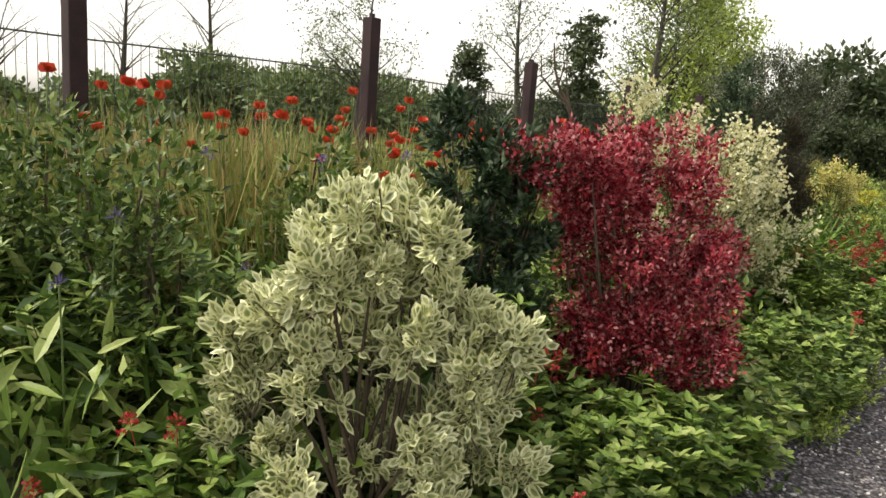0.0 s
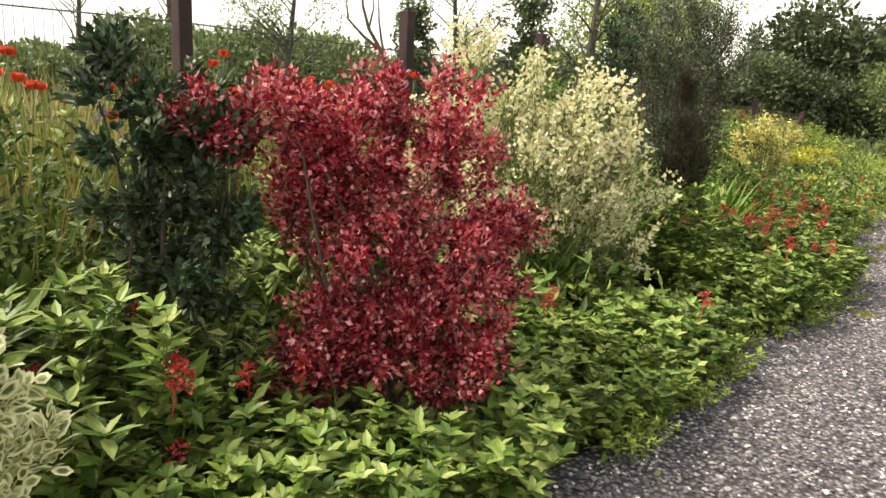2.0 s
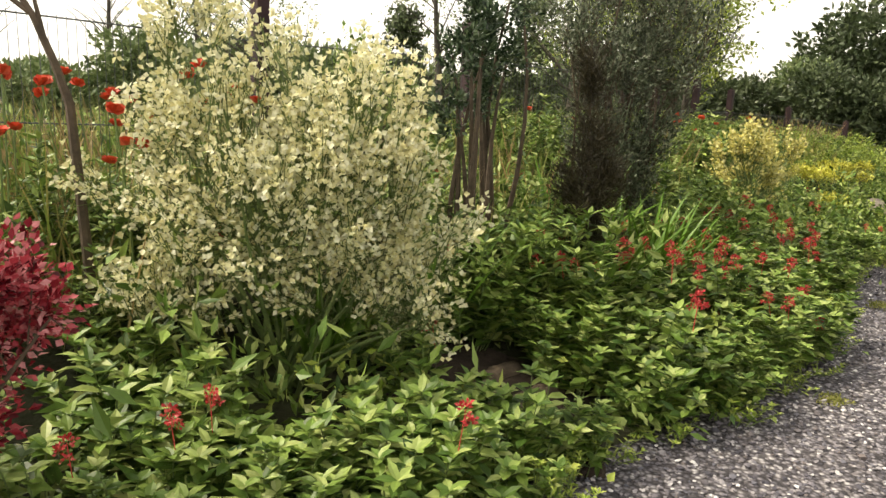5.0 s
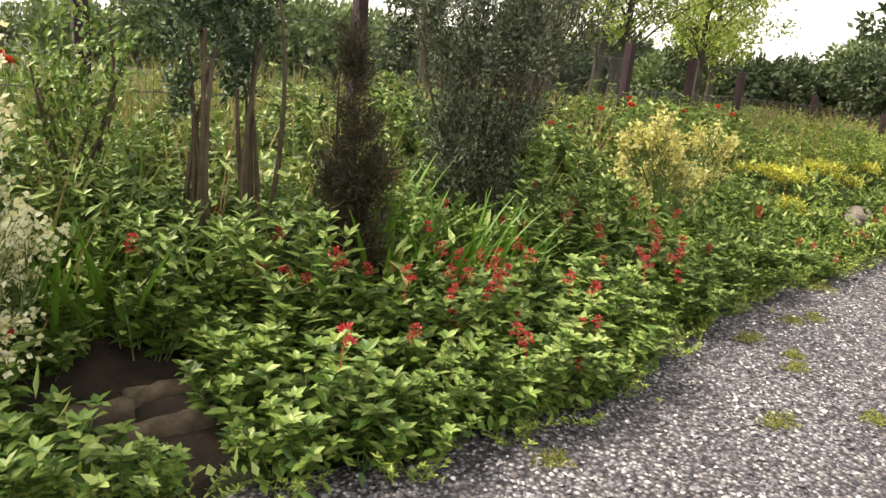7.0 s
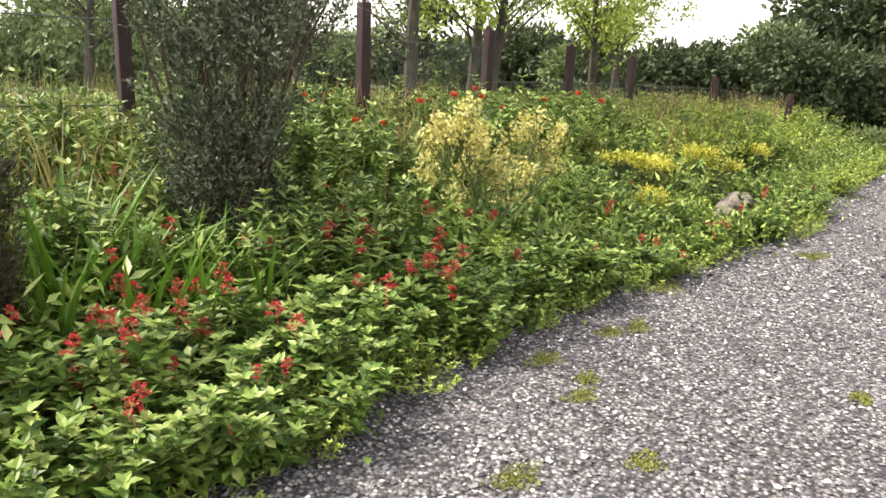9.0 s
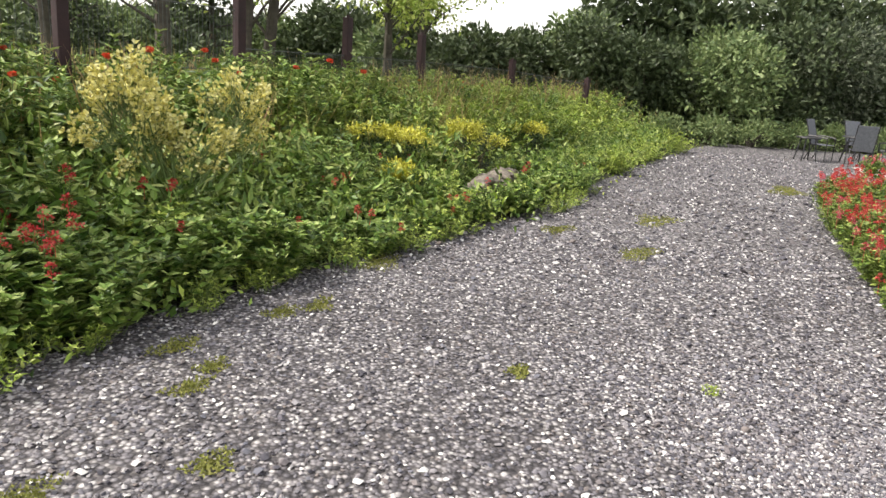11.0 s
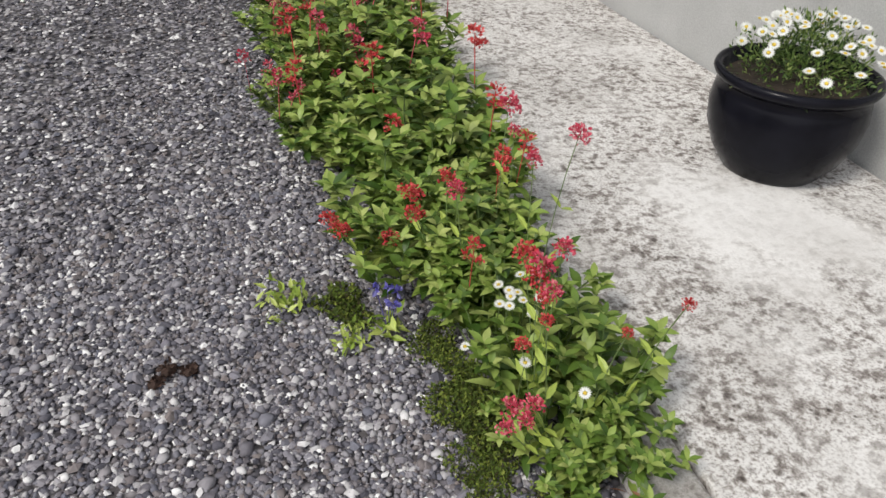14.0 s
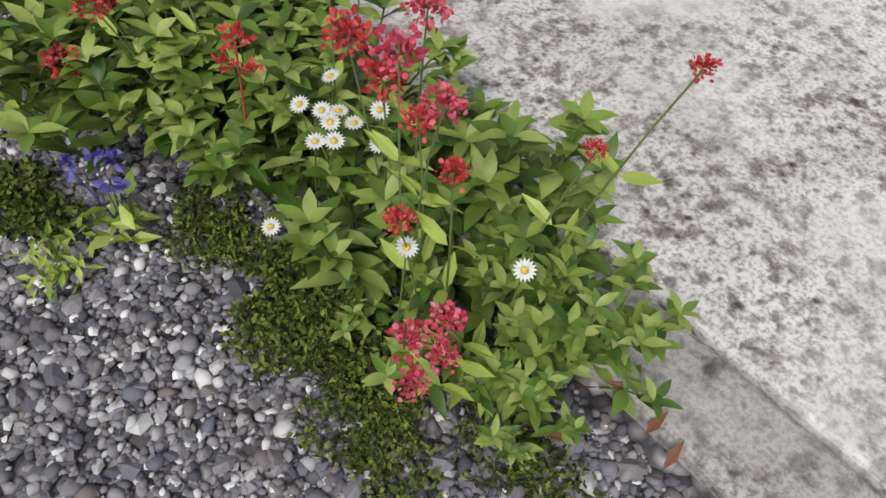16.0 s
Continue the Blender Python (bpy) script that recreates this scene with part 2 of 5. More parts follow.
# loose gravel stones
m, n, l, b = mat_new("gravel_stone")
geo = n.new("ShaderNodeNewGeometry")
col = ramp(n, l, geo.outputs["Random Per Island"], [(0.0, (0.045, 0.044, 0.058)), (0.2, (0.115, 0.11, 0.132)), (0.34, (0.19, 0.162, 0.155)), (0.48, (0.135, 0.138, 0.172)), (0.62, (0.28, 0.262, 0.275)), (0.74, (0.175, 0.167, 0.195)), (0.86, (0.4, 0.385, 0.395)), (0.94, (0.6, 0.585, 0.585)), (1.0, (0.82, 0.81, 0.8))])
col = mix(n, l, 0.5, col, ramp(n, l, tex_noise(n, l, 70, 4), [(0.3, (0.6, 0.6, 0.6)), (0.7, (1, 1, 1))]), "MULTIPLY")
l.new(col, b.inputs["Base Color"])
b.inputs["Roughness"].default_value = 0.8
GRAVELSTONE = m

# weathered concrete: pale, worn to aggregate, with brown-grey specks, stains and a pale cement smear by the pot
def concrete_mat(name, low, high, specks, smear=None):
    m, n, l, b = mat_new(name)
    broad, mid, fine, zone = tex_noise(n, l, 1.3, 6, 0.65), tex_noise(n, l, 34, 4, 0.6), tex_noise(n, l, 120, 4, 0.7), tex_noise(n, l, 3.1, 4, 0.6)
    worn = ramp(n, l, zone, [(0.36, (0.45, 0.45, 0.45)), (0.56, (1, 1, 1))])
    tcs = n.new("ShaderNodeTexCoord")
    if smear:
        near = n.new("ShaderNodeVectorMath")
        near.operation = "DISTANCE"
        near.inputs[1].default_value = smear
        l.new(tcs.outputs["Object"], near.inputs[0])
        ragged = n.new("ShaderNodeMath")
        ragged.operation = "MULTIPLY_ADD"
        ragged.inputs[1].default_value, ragged.inputs[2].default_value = 0.5, -0.25
        l.new(tex_noise(n, l, 6, 4, 0.6), ragged.inputs[0])
        total = n.new("ShaderNodeMath")
        l.new(near.outputs["Value"], total.inputs[0])
        l.new(ragged.outputs[0], total.inputs[1])
        bare = ramp(n, l, total.outputs[0], [(0.2, (0.15, 0.15, 0.15)), (0.42, (1, 1, 1))])
        worn = mix(n, l, 1.0, worn, bare, "MULTIPLY")
    col = ramp(n, l, broad, [(0.34, low), (0.52, high)])
    col = mix(n, l, worn, col, ramp(n, l, mid, [(0.38, (0.34, 0.31, 0.295)), (0.46, (0.7, 0.675, 0.655)), (0.53, (1, 1, 1))]), "MULTIPLY")
    col = mix(n, l, worn, col, ramp(n, l, fine, [(specks - 0.05, (0.5, 0.48, 0.465)), (specks + 0.05, (0.93, 0.925, 0.92)), (0.62, (1, 1, 1))]), "MULTIPLY")
    for scale, share in ((26, 0.55), (47, 0.7)):
        spots = n.new("ShaderNodeTexVoronoi")
        spots.inputs["Scale"].default_value = scale
        l.new(tcs.outputs["Object"], spots.inputs["Vector"])
        pick = n.new("ShaderNodeSeparateColor")
        l.new(spots.outputs["Color"], pick.inputs["Color"])
        some = mix(n, l, 1.0, worn, ramp(n, l, pick.outputs["Red"], [(share, (0, 0, 0)), (share + 0.15, (1, 1, 1))]), "MULTIPLY")
        col = mix(n, l, some, col, ramp(n, l, spots.outputs["Distance"], [(0.16, (0.36, 0.335, 0.32)), (0.34, (1, 1, 1))]), "MULTIPLY")
    col = mix(n, l, 1.0, col, ramp(n, l, tex_noise(n, l, 4.2, 6, 0.7), [(0.34, (0.85, 0.84, 0.83)), (0.5, (1, 1, 1))]), "MULTIPLY")
    l.new(col, b.inputs["Base Color"])
    b.inputs["Roughness"].default_value = 0.9
    bump(n, l, b, mix(n, l, 0.5, mid, fine), 0.5, 0.005)
    return m


CONCRETE = concrete_mat("worn_concrete", (0.55, 0.534, 0.514), (0.7, 0.687, 0.668), 0.45, (-.68, -.06, .04))
EDGING = concrete_mat("stained_concrete", (0.16, 0.152, 0.143), (0.44, 0.425, 0.405), 0.47)

# field and bank under the plants
m, n, l, b = mat_new("grassy_ground")
col = ramp(n, l, tex_noise(n, l, 0.35, 5), [(0.35, (0.028, 0.034, 0.014)), (0.65, (0.07, 0.078, 0.032))])
col = mix(n, l, 0.6, col, ramp(n, l, tex_noise(n, l, 14, 4), [(0.3, (0.35, 0.33, 0.28)), (0.7, (1, 1, 1))]), "MULTIPLY")
l.new(col, b.inputs["Base Color"])
b.inputs["Roughness"].default_value = 0.95
bump(n, l, b, tex_noise(n, l, 14, 4), 0.8, 0.05)
FIELD = m

# ---- building tools ----
rng = np.random.default_rng(7)
UP = np.array([0.0, 0.0, 1.0])


def unit(a):
    return a / np.maximum(np.linalg.norm(a, axis=-1, keepdims=True), 1e-9)


def ball(k):
    return unit(rng.normal(size=(k, 3)))


# templates: along, across, up; triangles; how near the margin each corner lies
LEAF4 = (np.array([(0, 0, 0), (.4, .5, .1), (.4, -.5, .1), (.45, 0, -.02), (1, 0, -.12)]), [(0, 3, 1), (0, 2, 3), (1, 3, 4), (3, 2, 4)], [.6, 1, 1, 0, 1])
POINTED = (np.array([(0, 0, 0), (.5, 0, -.04), (1, 0, -.16), (.2, .33, .06), (.58, .38, .05), (.2, -.33, .06), (.58, -.38, .05)]), [(0, 1, 3), (3, 1, 4), (4, 1, 2), (0, 5, 1), (5, 6, 1), (6, 2, 1)], [.6, 0, 1, 1, 1, 1, 1])
_s, _w = np.array([0, .16, .36, .58, .8, 1]), np.array([.04, .27, .44, .42, .23, 0])
_h = .1 * np.sin(_s * 3.1) - .22 * _s ** 2.2
FINE = (np.concatenate([np.stack([_s, _w, _h + _w * .22], -1), np.stack([_s, 0 * _s, _h], -1), np.stack([_s, -_w, _h + _w * .22], -1)]),
        [t_ for a_ in (0, 6) for j_ in range(5) for t_ in ((j_ + a_, j_ + a_ + 6, j_ + a_ + 1), (j_ + a_ + 1, j_ + a_ + 6, j_ + a_ + 7))], [1] * 6 + [0] * 6 + [1] * 6)
LEAF2 = (np.array([(0, 0, 0), (.45, .5, .1), (1, 0, -.06), (.45, -.5, .1)]), [(0, 2, 1), (0, 3, 2)], [1, 1, 1, 1])
OVAL = (np.array([(0, 0, 0), (.22, .36, .05), (.68, .42, .04), (1, 0, -.08), (.68, -.42, .04), (.22, -.36, .05), (.5, 0, -.05)]), [(6, 1, 0), (6, 2, 1), (6, 3, 2), (6, 4, 3), (6, 5, 4), (6, 0, 5)], [1, 1, 1, 1, 1, 1, 0])
BLADE = (np.array([(0, .4, 0), (0, -.4, 0), (.4, .5, .03), (.4, -.5, .03), (.75, .35, -.06), (.75, -.35, -.06), (1, 0, -.24)]), [(0, 1, 2), (1, 3, 2), (2, 3, 4), (3, 5, 4), (4, 5, 6)], [1] * 7)
_g = (1 + 5 ** .5) / 2
ICO = (unit(np.array([(-1, _g, 0), (1, _g, 0), (-1, -_g, 0), (1, -_g, 0), (0, -1, _g), (0, 1, _g), (0, -1, -_g), (0, 1, -_g), (_g, 0, -1), (_g, 0, 1), (-_g, 0, -1), (-_g, 0, 1)])),
       [(0, 11, 5), (0, 5, 1), (0, 1, 7), (0, 7, 10), (0, 10, 11), (1, 5, 9), (5, 11, 4), (11, 10, 2), (10, 7, 6), (7, 1, 8), (3, 9, 4), (3, 4, 2), (3, 2, 6), (3, 6, 8), (3, 8, 9), (4, 9, 5), (2, 4, 11), (6, 2, 10), (8, 6, 7), (9, 8, 1)], [0] * 12)
_r = np.random.default_rng(3)
PEBBLES = [(ICO[0] * _r.uniform(.72, 1.15, (12, 1)) + _r.normal(0, .1, (12, 3)), ICO[1], ICO[2]) for _ in range(4)]
CHIP = (np.array([(1, .2, 0), (-.9, -.1, .1), (.1, 1, -.1), (-.1, -1, .05), (.2, -.1, 1), (0, 0, -1), (.7, -.6, .5), (-.6, .6, .5)]),
        [(0, 2, 4), (2, 7, 4), (7, 1, 4), (1, 3, 4), (3, 6, 4), (6, 0, 4), (2, 0, 5), (1, 2, 5), (3, 1, 5), (0, 3, 5), (2, 1, 7), (0, 6, 3)], [0] * 8)


class Geo:
    """Collects triangles for one mesh."""

    def __init__(self):
        self.v, self.f, self.r, self.count = [], [], [], 0

    def add(self, v, f, r=None):
        v, f = np.asarray(v, float), np.asarray(f, int)
        self.v.append(v)
        self.f.append(f + self.count)
        self.r.append(np.zeros(len(v)) if r is None else np.asarray(r, float))
        self.count += len(v)
        return self

    def spread(self, template, p, x, y, z):
        """Copies of a template at the places p; x, y, z are its scaled axes."""
        t, f, r = template
        k = len(p)
        if k == 0:
            return self
        v = p[:, None] + t[None, :, 0, None] * x[:, None] + t[None, :, 1, None] * y[:, None] + t[None, :, 2, None] * z[:, None]
        ff = np.asarray(f)[None] + (np.arange(k) * len(t))[:, None, None]
        return self.add(v.reshape(-1, 3), ff.reshape(-1, 3), np.tile(r, k))

    def leaves(self, template, p, d, length, width, flat=0.6):
        """Leaves at p that point along d, with their faces turned up as far as flat says."""
        k = len(p)
        length, width = np.broadcast_to(length, (k,)), np.broadcast_to(width, (k,))
        d = unit(d)
        up = unit(UP * flat + ball(k) * (1 - flat) + 1e-6)
        y = unit(np.cross(up, d))
        z = np.cross(d, y)
        return self.spread(template, p, d * length[:, None], y * width[:, None], z * width[:, None] * 1.2)

    def tube(self, pts, radii, sides=5):
        pts = np.asarray(pts, float)
        radii = np.broadcast_to(radii, (len(pts),))
        t = unit(np.gradient(pts, axis=0))
        a = unit(np.cross(t, np.where(abs(t[:, 2:3]) > .9, [[1.0, 0, 0]], [[0, 0, 1.0]])))
        c = np.cross(t, a)
        ang = np.linspace(0, 2 * math.pi, sides, endpoint=False)
        ring = pts[:, None] + radii[:, None, None] * (np.cos(ang)[None, :, None] * a[:, None] + np.sin(ang)[None, :, None] * c[:, None])
        f = []
        for i in range(len(pts) - 1):
            for j in range(sides):
                q = (j + 1) % sides
                f += [(i * sides + j, i * sides + q, (i + 1) * sides + j), (i * sides + q, (i + 1) * sides + q, (i + 1) * sides + j)]
        f += [(0, j + 1, j) for j in range(1, sides - 1)]
        e = (len(pts) - 1) * sides
        f += [(e, e + j, e + j + 1) for j in range(1, sides - 1)]
        return self.add(ring.reshape(-1, 3), f)

    def mesh(self, name, material, smooth=False):
        me = bpy.data.meshes.new(name)
        if self.count:
            v, f, r = np.concatenate(self.v), np.concatenate(self.f), np.concatenate(self.r)
            me.vertices.add(len(v))
            me.vertices.foreach_set("co", v.astype(np.float32).ravel())
            me.loops.add(f.size)
            me.loops.foreach_set("vertex_index", f.astype(np.int32).ravel())
            me.polygons.add(len(f))
            me.polygons.foreach_set("loop_start", np.arange(0, f.size, 3, dtype=np.int32))
            me.attributes.new("rim", "FLOAT", "POINT").data.foreach_set("value", r.astype(np.float32))
            me.polygons.foreach_set("use_smooth", np.full(len(f), smooth, bool))
            me.update(calc_edges=True)
            me.validate()
        me.materials.append(material)
        return me


def geo_of(bm):
    bmesh.ops.triangulate(bm, faces=bm.faces)
    bm.verts.index_update()
    g = Geo().add([v.co[:] for v in bm.verts], [[v.index for v in f.verts] for f in bm.faces])
    bm.free()
    return g


def block(x0, x1, y0, y1, z0, z1, bevel=0.0, seg=2, into=None):
    bm = bmesh.new()
    bmesh.ops.create_cube(bm, size=1, matrix=Matrix.LocRotScale(((x0 + x1) / 2, (y0 + y1) / 2, (z0 + z1) / 2), None, (x1 - x0, y1 - y0, z1 - z0)))
    if bevel:
        bmesh.ops.bevel(bm, geom=bm.edges[:], offset=bevel, segments=seg, affect="EDGES", profile=0.5)
    g = geo_of(bm)
    if into is not None:
        return into.add(g.v[0], g.f[0])
    return g


def lathe(profile, seg=40):
    """A round body from (radius, height) pairs, from the outer bottom up and back down inside."""
    pr = np.array(profile, float)
    ang = np.linspace(0, 2 * math.pi, seg, endpoint=False)
    v = np.stack([pr[:, None, 0] * np.cos(ang), pr[:, None, 0] * np.sin(ang), np.repeat(pr[:, 1:2], seg, 1)], -1).reshape(-1, 3)
    f = []
    for i in range(len(pr) - 1):
        for j in range(seg):
            q = (j + 1) % seg
            f += [(i * seg + j, i * seg + q, (i + 1) * seg + q), (i * seg + j, (i + 1) * seg + q, (i + 1) * seg + j)]
    return Geo().add(v, f)


def taper_box(rings, flip=False):
    """A square body from (half x, half y, height) rings, joined in order."""
    v, f = [], []
    for hx, hy, z in rings:
        v += [(-hx, -hy, z), (hx, -hy, z), (hx, hy, z), (-hx, hy, z)]
    for i in range(len(rings) - 1):
        for j in range(4):
            q = (j + 1) % 4
            f += [(i * 4 + j, i * 4 + q, i * 4 + 4 + q), (i * 4 + j, i * 4 + 4 + q, i * 4 + 4 + j)]
    f += [(0, 2, 1), (0, 3, 2)]
    e = (len(rings) - 1) * 4
    f += [(e, e + 1, e + 2), (e, e + 2, e + 3)]
    return Geo().add(v, f)


def part(name, g, material, parent, label="", kind="", smooth=False):
    me = g if isinstance(g, bpy.types.Mesh) else g.mesh(name, material, smooth)
    ob = new(name, me)
    ob.parent = parent
    return tagged(ob, label, kind=kind)


def thing(name, m, label, category, group="", kind=""):
    ob = new(name)
    ob.empty_display_size = 0.1
    ob.matrix_basis = m if isinstance(m, Matrix) else Matrix.Translation(m)
    return tagged(ob, label, category, group, kind)


def setting(name, g, material, label, m=None, smooth=False, category="", kind="structure"):
    ob = new(name, g.mesh(name, material, smooth))
    if m is not None:
        ob.matrix_basis = m
    return tagged(ob, label, category, kind=kind)


# ---- plan ----
# gravel's edge along the garden, and along the flower strip before the house
EDGE = np.array([(-16, -18), (-3.2, -2.6), (-0.6, 0.4), (1.2, 2.45), (2.05, 3.4), (2.65, 3.98), (3.2, 4.75), (3.8, 5.6), (4.68, 6.4), (5.32, 7.3), (5.72, 8.3), (6.6, 9.95), (7.7, 11.4), (9.2, 13.4), (11.4, 17.6), (14.3, 22.6), (16, 25)])
HOUSE = pose(11.88, 6.87, 0, 0, 0, -22.6)


def edge_x(y):
    return np.interp(y, EDGE[:, 1], EDGE[:, 0])


def inland(x, y):
    """How far a place lies inside the garden, from the gravel's edge."""
    return (edge_x(y) - x) * 0.82


def ground_z(x, y):
    d = np.clip((inland(x, y) - 0.3) / 3.2, 0, 1)
    z = 0.6 * d * d * (3 - 2 * d)
    wob = 0.03 * np.sin(x * 2.1 + y) * np.sin(y * 1.7 - x * 0.6)
    return np.where(inland(x, y) > 0.3, z + wob * d, -0.03)


def sheet(xs, ys, zf):
    gx, gy = np.meshgrid(xs, ys)
    v = np.stack([gx, gy, zf(gx, gy)], -1).reshape(-1, 3)
    w = len(xs)
    i = (np.arange(len(ys) - 1)[:, None] * w + np.arange(w - 1)[None]).ravel()
    return Geo().add(v, np.concatenate([np.stack([i, i + 1, i + w + 1], -1), np.stack([i, i + w + 1, i + w], -1)]))


grow = np.array([30, 34, 40, 50, 70, 110, 200, 500, 1500.0])
xs = np.concatenate([-grow[::-1], np.arange(-26, 26.1, 0.4), grow])
setting("ground", sheet(xs, np.concatenate([-grow[::-1], np.arange(-26, 28.1, 0.4), grow]), ground_z), FIELD, "grassy green ground rising into a bank", smooth=True)

# the gravel yard
rows = np.arange(-16, 25.01, 0.5)
gv, gf = [], []
for y in rows:
    a = edge_x(y) - 0.36
    bx = np.interp(y, [-16, 5.6, 7.0, 8.6, 11.5, 15, 21.5, 25], [8.5, 9.72, 10.3, 10.97, 12.18, 13.64, 17.6, 23])
    gv += [(a + (bx - a) * k / 12, y, 0.0) for k in range(13)]
gf = []
for i in range(len(rows) - 1):
    for k in range(12):
        q = i * 13 + k
        gf += [(q, q + 1, q + 14), (q, q + 14, q + 13)]
gravel = setting("gravel_yard", Geo().add(gv, gf), GRAVELBED, "grey and white gravel yard with pale pebbles")


def yard_points(k, box, soft=.8):
    p = np.stack([rng.uniform(box[0], box[1], k), rng.uniform(box[2], box[3], k)], -1)
    right = np.interp(p[:, 1], [-16, 5.6, 7.0, 8.6, 11.5, 15, 21.5], [8.4, 9.62, 10.2, 10.87, 12.08, 13.54, 17.6])
    fade = np.minimum(np.minimum(p[:, 0] - box[0], box[1] - p[:, 0]), np.minimum(p[:, 1] - box[2], box[3] - p[:, 1])) / soft
    return p[(p[:, 0] > edge_x(p[:, 1]) - 0.25) & (p[:, 0] < right) & (rng.random(k) < fade)]


def pebbles(name, p, lo, hi, template, label):
    k = len(p)
    s = rng.uniform(lo, hi, k) * np.where(rng.random(k) < 0.06, 1.7, 1.0)
    a = rng.uniform(0, 6.283, k)
    x = np.stack([np.cos(a), np.sin(a), rng.normal(0, .2, k)], -1) * s[:, None]
    y = np.stack([-np.sin(a), np.cos(a), rng.normal(0, .2, k)], -1) * (s * rng.uniform(.55, .95, k))[:, None]
    z = np.stack([rng.normal(0, .15, k), rng.normal(0, .15, k), np.ones(k)], -1) * (s * rng.uniform(.4, .7, k))[:, None]
    pos = np.concatenate([p, (s * rng.uniform(.05, .5, k))[:, None]], 1)
    ob = new(name, Geo().spread(template, pos, x, y, z).mesh(name, GRAVELSTONE, template is not CHIP))
    return tagged(ob, label, "gravel", kind="stuff")


pebbles("gravel_stones", yard_points(46000, (8.2, 11.2, 5.6, 9.6)), .006, .0125, CHIP, "loose grey, white and brown gravel stones")
for shape in PEBBLES:
    pebbles("gravel_stones", yard_points(10000, (8.9, 10.4, 6.3, 8.5), .4), .004, .0105, shape, "fine dark and pale gravel stones")
for shape in PEBBLES[:2]:
    pebbles("gravel_stones", yard_points(1000, (8.4, 10.6, 6.0, 9.2)), .0095, .017, shape, "scattered larger gravel stones")
mid_yard = yard_points(92000, (1.6, 12.5, 2.8, 12.5))
mid_yard = mid_yard[rng.random(len(mid_yard)) < np.hypot((mid_yard[:, 0] - 9.9) / 1.3, (mid_yard[:, 1] - 7.3) / 1.5) ** 2]
pebbles("gravel_stones", mid_yard, .0075, .0155, CHIP, "loose grey and white gravel stones")
pebbles("gravel_stones", yard_points(30000, (5.0, 17.0, 10.0, 23.0), 1.6), .012, .026, CHIP, "loose grey and white gravel stones")

# ---- house, in its own frame: x into the house, y along the front, z up ----
def in_house(x, y, z=0.0, rz=0.0):
    return HOUSE @ pose(x, y, z, 0, 0, rz)


wall = Geo()
for args in ((-.08, .3, 0, 5.3, 0, .62), (-.08, .3, 0, .85, .62, 2.6), (-.08, .3, 2.6, 3.6, .62, 2.6), (-.08, .3, 4.95, 5.3, .62, 2.6),
             (-.08, .3, .85, 2.6, 2.1, 2.6), (-.08, .3, 3.6, 4.95, 2.1, 2.6),
             (.3, .65, 5.3, 8.6, 0, .8), (.3, .65, 5.3, 6.25, .8, 2.6), (.3, .65, 7.55, 8.6, .8, 2.6), (.3, .65, 6.25, 7.55, 2.1, 2.6),
             (.3, 4.2, 0, .35, 0, 2.6), (.65, 4.2, 8.25, 8.6, 0, 2.6), (4.2, 4.5, 0, 8.6, 0, 2.6)):
    block(*args, into=wall)
house_wall = setting("wall_front", wall, RENDERED, "white painted rendered house wall with slate cladding", HOUSE)
setting("roof", block(-.4, 4.8, -.3, 8.9, 2.6, 2.75, .01), ROOFMAT, "dark slate house roof edge", HOUSE)
setting("floor", block(.3, 4.2, .35, 8.25, .02, .08), DARKBROWN, "dark indoor floor behind the windows", HOUSE)
setting("trim", block(-.088, -.078, -.006, .006, .05, 2.6), SILL, "white corner bead on the wall", HOUSE)

# concrete apron, two slabs with a joint on the wall's line
apron = Geo()
block(-1.424, -.09, -5, 8.6, -.12, .04, .008, 2, apron)
block(-.6, 1.6, 8.6, 15, -.12, .03, .008, 2, apron)
block(-.088, .3, 5.302, 8.6, -.12, .042, .004, 1, apron)
block(-.07, 4.2, -5, 0, -.12, .045, .008, 2, apron)
setting("kerb_strip", block(-1.575, -1.43, -5, 8.6, -.12, .034, .012, 2), EDGING, "stained grey edging strip of the concrete path", HOUSE)
setting("pavement", apron, CONCRETE, "weathered pale concrete path with dark specks", HOUSE)


def window(name, x, y0, y1, z0, z1, curtain):
    w = thing(name, in_house(x, y0), "dark framed window set deep in its opening", "window", kind="structure")
    h, t = y1 - y0, .06
    fr = Geo()
    for a in ((0, .06, 0, t, z0, z1), (0, .06, h - t, h, z0, z1), (0, .06, t, h - t, z0, z0 + t), (0, .06, t, h - t, z1 - t, z1), (0, .06, h / 2 - .03, h / 2 + .03, z0 + t, z1 - t)):
        block(*a, .005, 1, fr)
    part("window_frame", fr, FRAME, w, "dark grey window frame")
    for a in (t, h / 2 + .03):
        g = part("pane", block(.025, .032, a, a + h / 2 - .03 - t, z0 + t, z1 - t), GLASS, w)
        g.visible_shadow = False
    if curtain:
        c = Geo()
        for i in range(14):
            yy = .1 + i * .035
            c.tube([(.16 + .02 * math.sin(i * 1.9), yy, z0 + .03), (.16 + .02 * math.sin(i * 2.3), yy, z1)], .02, 6)
        part("curtain", c, BLIND, w, "pale hanging curtain behind the glass")
    return w


window("window_1", .2, .85, 2.6, .78, 2.1, False)
window("window_2", .2, 3.6, 4.95, .72, 2.1, True)
window("window_3", .5, 6.25, 7.55, .9, 2.1, False)
for y0, y1, z0, z1, x0 in ((.55, 2.5, .64, .8, -.19), (3.3, 4.88, .6, .75, -.19), (6.15, 7.6, .8, .92, .18)):
    sill = Geo()
    block(x0, x0 + .36, y0, y1, z0, z1, .012, 2, sill)
    setting("window_sill", sill, SILL, "thick white painted window sill", HOUSE)

